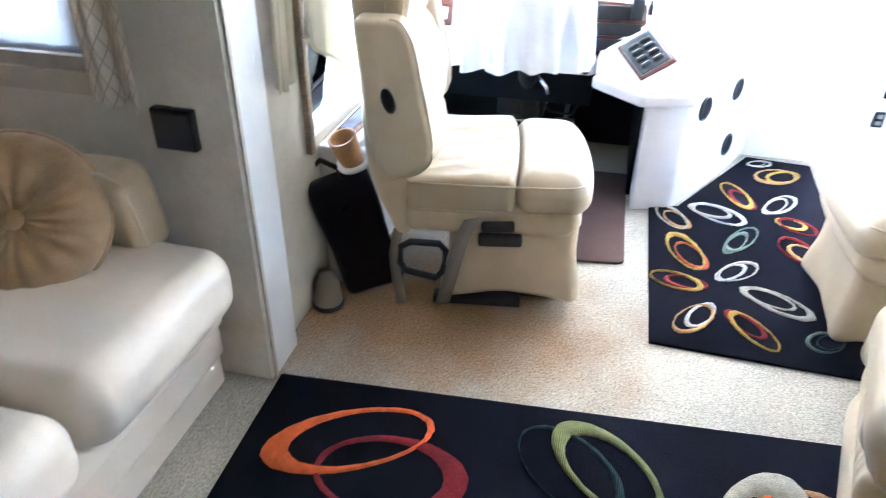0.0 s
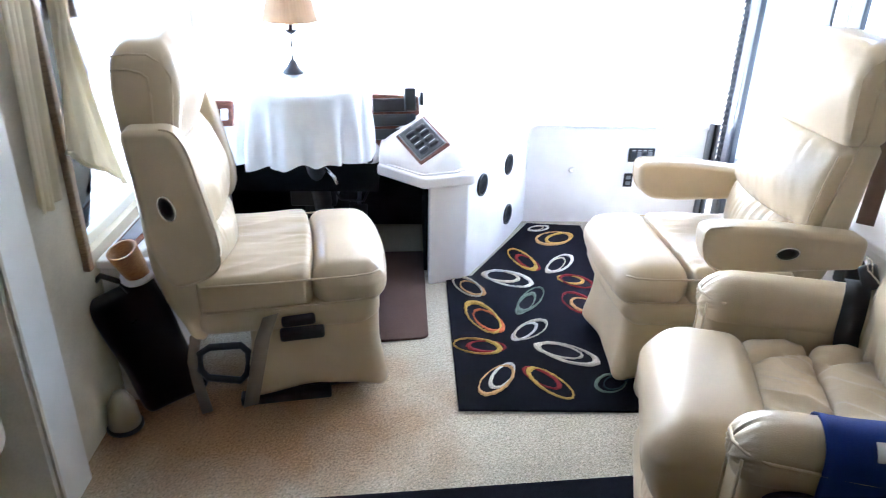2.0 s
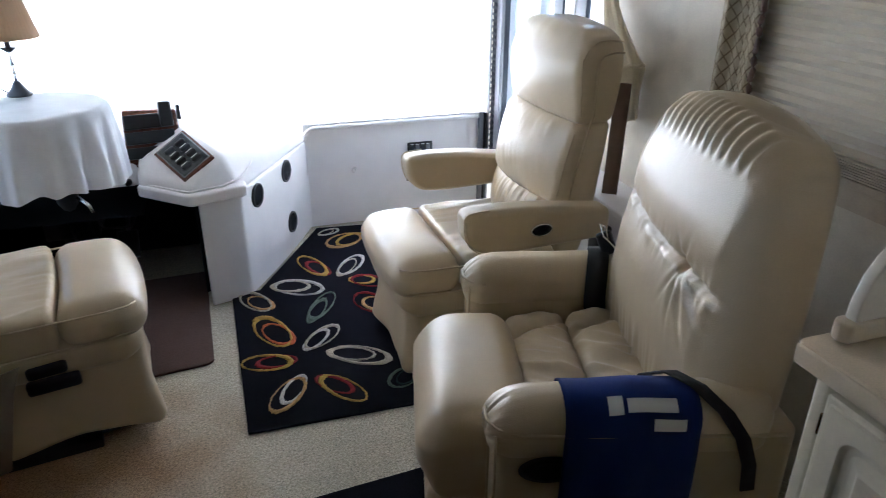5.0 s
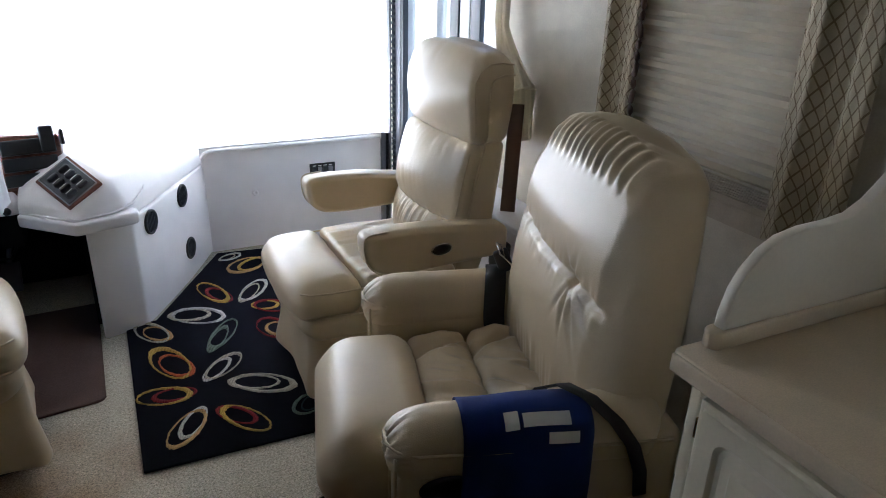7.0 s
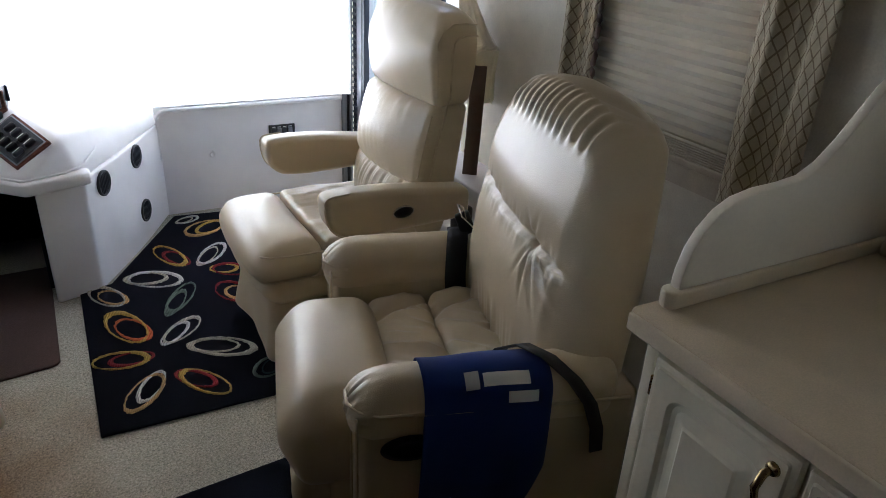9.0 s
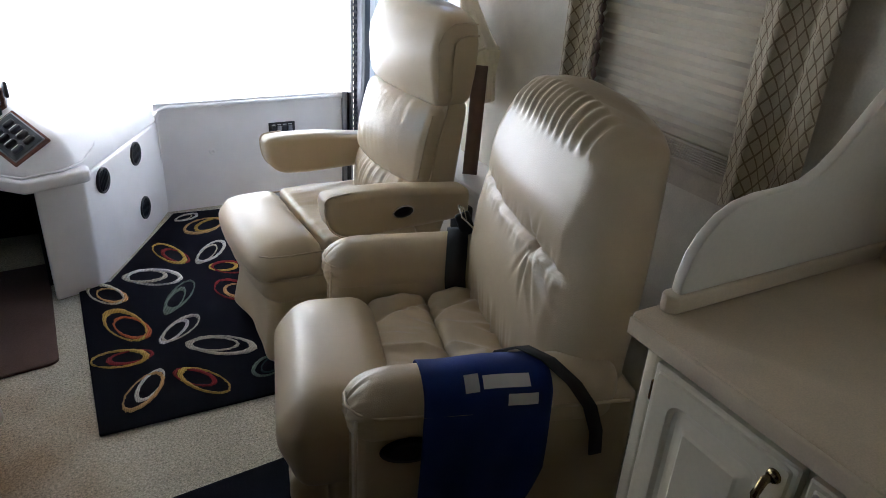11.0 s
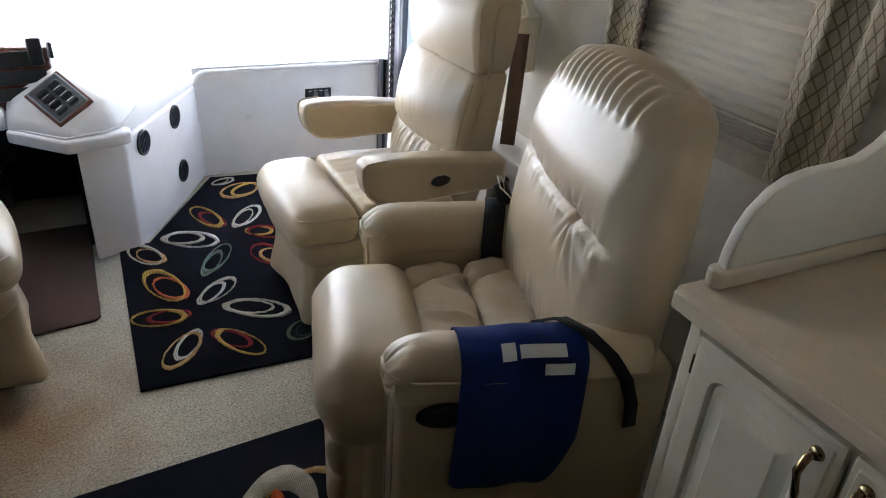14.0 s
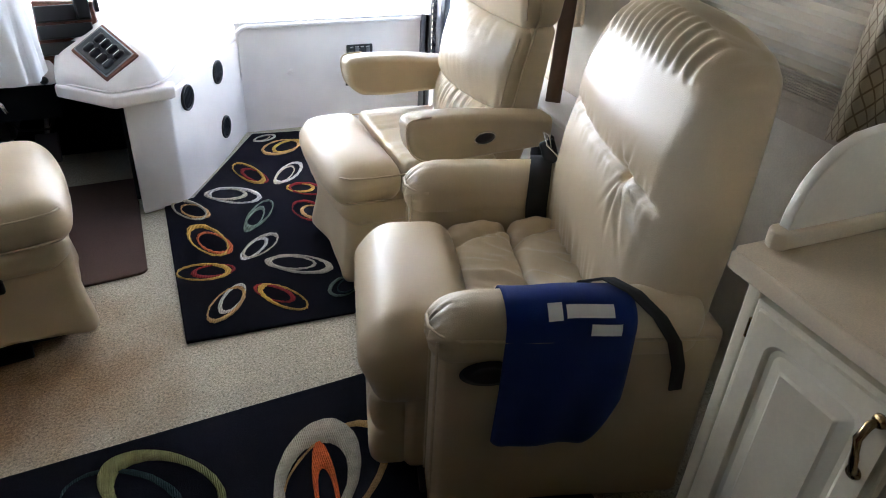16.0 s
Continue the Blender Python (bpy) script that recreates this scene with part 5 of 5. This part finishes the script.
def tufted(y, z):
    """Seam, tuft with radiating creases, gathers under the top edge and above the seat."""
    seam = TUFT_Z - 0.12 * (y - TUFT_Y) + 0.004 * np.sin(y * 14)
    inside = 1 - ramp01(np.abs(y + 0.01), 0.235, 0.285)
    d = 0.013 * gauss(z - seam - 0.10, 0.08) * inside + 0.011 * gauss(z - seam + 0.10, 0.08) * inside
    cut = gauss(z - seam, 0.0075)
    d -= 0.021 * cut * inside
    puck = ridges(y, 6.0, 24)
    d += 0.005 * puck * (gauss(z - seam + 0.022, 0.02) + 0.7 * gauss(z - seam - 0.02, 0.018)) * inside
    r = np.hypot(y - TUFT_Y, z - seam)
    d -= 0.016 * gauss(r, 0.020)
    an = np.arctan2(y - TUFT_Y, z - TUFT_Z)
    for a0, ln, deep in ((2.62, 0.10, 0.011), (3.05, 0.085, 0.010), (-2.75, 0.07, 0.008), (2.15, 0.12, 0.009), (0.25, 0.05, 0.007), (-0.55, 0.045, 0.006), (1.1, 0.05, 0.006)):
        da = np.abs((an - a0 + math.pi) % (2 * math.pi) - math.pi)
        off = da * r
        live = np.exp(-(r / ln) ** 2) * (da < 1.3)
        d -= deep * np.exp(-(off / 0.0075) ** 2) * live
        d += 0.4 * deep * np.exp(-((off - 0.017) / 0.009) ** 2) * live
    span = 1 - ramp01(np.abs(y + 0.0), 0.20, 0.255)
    pl = ramp01(z, 1.03, 1.075) * (1 - 0.6 * ramp01(z, 1.10, 1.13))
    wav = np.cos(y * 2 * math.pi / 0.034 + 1.1 * np.sin(y * 17) + 4 * (z - 1.0) * np.sin(y * 9))
    d += pl * span * 0.0045 * (wav + 0.35 * ridges(y, 1.0, 33))
    d += 0.012 * ridges(y, 8.0, 21) * ramp01(-z, -0.60, -0.47)
    return d


def crest(x, y, z):
    top = ramp01(z, 1.0, 1.13)
    return -top * (0.050 * np.abs(y / 0.30) ** 2.5 + 0.025 * np.clip(y / 0.30, 0, 1) ** 1.5 - 0.0025 * np.cos(y * 2 * math.pi / 0.034 + 1.1 * np.sin(y * 17)))


v, f = pad(0.40, 1.135, curve([(0.42, 0.018), (0.60, 0.018), (0.77, -0.008), (0.90, -0.024), (1.0, -0.040), (1.07, -0.056), (1.13, -0.074)]), curve([(0.42, -0.16), (0.60, -0.165), (0.80, -0.185), (1.0, -0.210), (1.13, -0.225)]), curve([(0.42, 0.325), (0.52, 0.345), (0.65, 0.345), (0.80, 0.335), (0.95, 0.312), (1.13, 0.275)]), 0.078, 0.060, 130, 190, 0.032, tufted, crest)
part("backrest", mesh("backrest", v, f, LEATHER), rec, "pleated tufted vinyl backrest", rb)

# cloth over the near armrest
RM = rec.matrix_basis
cover = thing("arm_caddy", "blue cloth caddy hanging over the recliner's armrest", "arm caddy", RM)


def over(u, w):
    return along(u, w * (0.562 - 0.13 * max(0.0, (u - 0.72) / 0.28) ** 2 - 0.02 * max(0.0, (0.10 - u) / 0.10) ** 2))


def along(u, s):
    x = 0.060 - 0.275 * u
    inner, top = 0.08, 0.175
    if s < inner:
        y, z = 0.312 - 0.071, 0.487 + s
    elif s < inner + top:
        t = (s - inner) / top
        a = math.pi * (1 - t)
        y, z = 0.312 + 0.071 * math.cos(a), 0.567 + 0.066 * max(0.0, math.sin(a)) ** 0.8
    else:
        t = s - inner - top
        y, z = 0.312 + 0.071 + 0.006 * math.sin(min(1, t * 6) * 1.57) + 0.003 * math.sin(u * 14 + t * 9) * min(1, t * 8), 0.567 - t
        x += (0.03 - 0.02 * u) * t
    z -= 0.002 * math.sin(u * 9)
    return (x, y, z)


v, f = grid(over, 30, 60)
part("cloth", mesh("cloth", *thick(v, f, -0.004), BLUE), cover)
# emblem and unlettered bars on the cloth's shoulder
for nm, u0, u1, w0, w1 in (("emblem", 0.31, 0.42, 0.196, 0.228), ("print_bar", 0.45, 0.82, 0.201, 0.225), ("print_bar", 0.64, 0.88, 0.236, 0.254)):
    def strip_print(a, b, q=(u0, u1, w0, w1)):
        p = along(q[0] + (q[1] - q[0]) * a, q[2] + (q[3] - q[2]) * b)
        o = Vector((0, p[1] - 0.312, p[2] - 0.55)).normalized() * 0.0052
        return (p[0], p[1] + o.y, p[2] + o.z)
    v, f = grid(strip_print, 6, 5)
    part(nm, mesh(nm, v, f, PRINT), cover, "plain white printed shape")
belt = thing("lap_belt", "black webbing belt hanging over the armrest", "belt", RM)
v, f = ribbon([(-0.13, 0.20, 0.53), (-0.145, 0.232, 0.60), (-0.175, 0.28, 0.640), (-0.215, 0.335, 0.641), (-0.262, 0.378, 0.605), (-0.30, 0.392, 0.55), (-0.325, 0.392, 0.48), (-0.335, 0.388, 0.41)], 0.040, 0.004, (1, 0.35, 0.25))
part("webbing", mesh("webbing", v, f, STRAP), belt)
belt2 = thing("lap_belt", "black webbing belt with a steel tongue by the armrest", "belt", RM)
v, f = ribbon([(-0.165, -0.245, 0.45), (-0.160, -0.255, 0.52), (-0.162, -0.262, 0.575), (-0.168, -0.285, 0.625), (-0.18, -0.33, 0.638), (-0.19, -0.375, 0.625), (-0.20, -0.402, 0.56), (-0.20, -0.404, 0.4)], 0.062, 0.004, (1, 0, 0))
part("webbing", mesh("webbing", v, f, STRAP), belt2)
box_part("buckle", (0.045, 0.02, 0.07), 0.008, BLACK, belt2, pose(-0.20, -0.33, 0.658, 10, 20))
v, f = tube([(-0.20, -0.32, 0.675), (-0.19, -0.325, 0.71), (-0.175, -0.325, 0.72), (-0.185, -0.315, 0.685), (-0.235, -0.29, 0.64)], 0.003, 6)
part("tongue", mesh("tongue", v, f, CHROME), belt2, "steel tongue")
sb = thing("seat_belt", "dark brown belt strap running down the wall", "belt")
v, f = ribbon([(1.42, 0.285, 0.98), (1.395, 0.255, 0.75), (1.37, 0.228, 0.50), (1.36, 0.215, 0.30), (1.35, 0.21, 0.005)], 0.055, 0.004, (0.8, -0.6, 0))
part("webbing", mesh("webbing", v, f, STRAP_BROWN), sb)
box_part("anchor", (0.06, 0.07, 0.10), 0.012, BLACK, sb, pose(1.285, 0.12, 0.47))

# ---- sofa ----
sofa = thing("sofa", "cream vinyl sofa built into the slide-out", "sofa")
for i, (y0, y1) in enumerate(((-1.085, -0.50), (-2.0, -1.095))):
    def soft(v, L=y1 - y0):
        f = ramp01(v[:, 0], 0.30, 0.50)
        v[:, 2] += 0.018 * np.clip(1 - (v[:, 1] / (L / 2)) ** 4, 0, 1) * (v[:, 2] > 0)
        v[:, 0] += 0.02 * f * np.clip(1 - (v[:, 1] / (L / 2)) ** 6, 0, 1)
        return crumple(v, 0.004, 5, i)
    box_part("seat_cushion", (1.02, y1 - y0, 0.18), 0.07, SOFA_VINYL, sofa, pose(-1.63, (y0 + y1) / 2, 0.40), "", (10, 12, 3), 6, soft)
for i, (z0, z1, x) in enumerate(((0.0, 0.115, -1.215), (0.115, 0.225, -1.20), (0.225, 0.325, -1.185))):
    block("base_panel", -2.0, x, -2.0, -0.50, z0 + 0.002, z1, SOFA_VINYL, sofa, 0.012)
block("backrest", -2.11, -1.95, -2.0, -0.50, 0.40, 0.90, SOFA_VINYL, sofa, 0.05)
cush = thing("square_cushion", "tan cloth cushion leaning on the end wall", "cushion", pose(-1.47, -0.55, 0.585, 12, 0, 0))
v, f = rbox(0.34, 0.13, 0.26, 0.04, (10, 4, 10), 5, lambda q: crumple(q * np.array((1, 1.0, 1)), 0.008, 7))
part("body", mesh("body", v, f, TAN_CLOTH), cush)
pts = [(0.165, -0.045, z) for z in np.linspace(-0.12, 0.12, 6)] + [(0.12, -0.045, 0.145), (-0.12, -0.045, 0.145)]
part("piping", mesh("piping", *tube(pts, 0.004, 6), LEATHER_PIPE), cush)
pillow = thing("round_pillow", "round gold velvet pillow with a central button", "pillow", pose(-1.515, -0.72, 0.630, 66, 0, 26))


def puff(u, w):
    a = 2 * math.pi * u
    t = w * math.pi
    r = 0.195 * math.sin(t) ** 0.55
    z = 0.075 * math.cos(t) * (1 - 0.55 * math.exp(-(r / 0.05) ** 2))
    z *= 1 + 0.17 * math.sin(18 * a + 2 * math.sin(3 * a)) * (r / 0.195) * math.exp(-((r - 0.09) / 0.08) ** 2)
    return (r * math.cos(a), r * math.sin(a), z)


v, f = grid(puff, 144, 36, wrap=True)
part("body", mesh("body", v, f, VELVET), pillow)
v, f = lathe([(0.0, 0), (0.026, 0), (0.024, 0.01), (0.012, 0.016), (0.0, 0.017)], 20)
part("button", mesh("button", v, f, VELVET), pillow, "", pose(0, 0, 0.036))
v, f = tube([(0.197 * math.cos(a), 0.197 * math.sin(a), 0) for a in np.linspace(0, 2 * math.pi, 48, endpoint=False)], 0.006, 6, True)
part("piping", mesh("piping", v, f, VELVET), pillow)

# ---- cabinet ----
cab = thing("base_cabinet", "cream painted cabinet with raised panel doors", "cabinet")
block("body", 0.885, RIGHT - 0.004, -2.44, -1.215, 0.06, 0.862, PAINT, cab, 0.004)
block("plinth", 0.94, RIGHT - 0.004, -2.44, -1.23, 0.0, 0.06, VOID, cab, 0.002)
block("corner_post", 0.868, 0.905, -1.232, -1.205, 0.02, 0.862, PAINT, cab, 0.006)


def cabinet_door(y0, y1, handle_y):
    root = block("door", 0.868, 0.883, y0, y1, 0.10, 0.838, PAINT, cab, 0.004)
    cy, w, h = (y0 + y1) / 2, (y1 - y0), 0.738

    sy, sz = w / 2, h / 2

    def loop(x, inset, r, n=6):
        out = []
        for k, (a, b) in enumerate(((1, 1), (-1, 1), (-1, -1), (1, -1))):
            for i in range(n + 1):
                t = math.pi / 2 * (k + i / n)
                out.append((x, a * (sy - inset - r) + r * math.cos(t), b * (sz - inset - r) + r * math.sin(t)))
        return out

    rings = [loop(-0.004, 0.0, 0.003), loop(-0.011, 0.0005, 0.003), loop(-0.0135, 0.004, 0.004), loop(-0.0145, 0.010, 0.006), loop(-0.0185, 0.013, 0.006), loop(-0.0188, 0.046, 0.030), loop(-0.0165, 0.049, 0.028), loop(-0.0115, 0.053, 0.026), loop(-0.0105, 0.062, 0.020), loop(-0.0125, 0.070, 0.006), loop(-0.0160, 0.082, 0.004), loop(-0.0172, 0.084, 0.004), loop(-0.0195, 0.087, 0.003)]
    nn = len(rings[0])
    faces = [(j * nn + i, j * nn + (i + 1) % nn, (j + 1) * nn + (i + 1) % nn, (j + 1) * nn + i) for j in range(len(rings) - 1) for i in range(nn)]
    faces.append(tuple((len(rings) - 1) * nn + i for i in range(nn)))
    part("raised_panel", mesh("raised_panel", [p for q in rings for p in q], faces, PAINT, smooth=False), root)
    hy = handle_y - cy
    pts = [(-0.014, hy, 0.335), (-0.032, hy + 0.003, 0.330), (-0.043, hy + 0.004, 0.308), (-0.039, hy - 0.002, 0.272), (-0.032, hy - 0.004, 0.246), (-0.014, hy, 0.235)]
    hd = part("handle", mesh("handle", *tube(pts, 0.0065, 10), BRASS), root, "curved antique brass handle")
    for z in (0.335, 0.235):
        a, c = lathe([(0.0, 0), (0.012, 0), (0.010, 0.005), (0.0, 0.007)], 14)
        part("rosette", mesh("rosette", a, c, BRASS), hd, "", pose(-0.0185, hy, z, 0, -90))
    return root


first = cabinet_door(-1.512, -1.236, -1.480)
cabinet_door(-1.802, -1.524, -1.556)
cabinet_door(-2.09, -1.814, -2.05)
for z in (0.775, 0.18):
    block("hinge", 0.866, 0.882, -1.236, -1.229, z - 0.02, z + 0.02, BRASS, cab, 0.002)
top = thing("countertop", "tan laminate countertop with a raised curb", "countertop")
v, f = prism([(0.843, -2.44), (RIGHT - 0.003, -2.44), (RIGHT - 0.003, -1.172), (0.855, -1.172), (0.843, -1.182)], 0.864, 0.902, 0.006, 3)
part("slab", mesh("slab", v, f, COUNTER), top)
block("edge_band", 0.838, 0.846, -2.44, -1.18, 0.866, 0.899, COUNTER_EDGE, top, 0.0035)
v, f = prism([(0.905, -1.215), (0.897, -1.207), (0.893, -1.197), (0.897, -1.185), (0.908, -1.178), (RIGHT - 0.004, -1.178), (RIGHT - 0.004, -1.215)], 0.902, 0.935, 0.008, 3)
part("curb", mesh("curb", v, f, COUNTER_EDGE), top)
block("curb", RIGHT - 0.04, RIGHT - 0.004, -2.44, -1.217, 0.902, 0.935, COUNTER_EDGE, top, 0.008)
prof = [(0.915, 0.935), (0.917, 0.965), (0.928, 1.005), (0.945, 1.035), (0.975, 1.065), (1.01, 1.083), (1.06, 1.092), (1.12, 1.094), (1.17, 1.10), (1.21, 1.12), (1.25, 1.155), (1.29, 1.20), (1.33, 1.245), (1.38, 1.28), (RIGHT - 0.005, 1.31), (RIGHT - 0.005, 0.935)]
bm = bmesh.new()
fr = [bm.verts.new((x, -1.208, z)) for x, z in prof]
bk2 = [bm.verts.new((x, -1.186, z)) for x, z in prof]
bm.faces.new(fr)
bm.faces.new(bk2[::-1])
for i in range(len(prof)):
    j = (i + 1) % len(prof)
    bm.faces.new((fr[j], fr[i], bk2[i], bk2[j]))
v, f = finish(bm, 0.003, 2)
thing("scroll_panel", "cream painted scroll-shaped side splash on the counter", "side splash", me=mesh("scroll_panel", v, f, SCROLL))
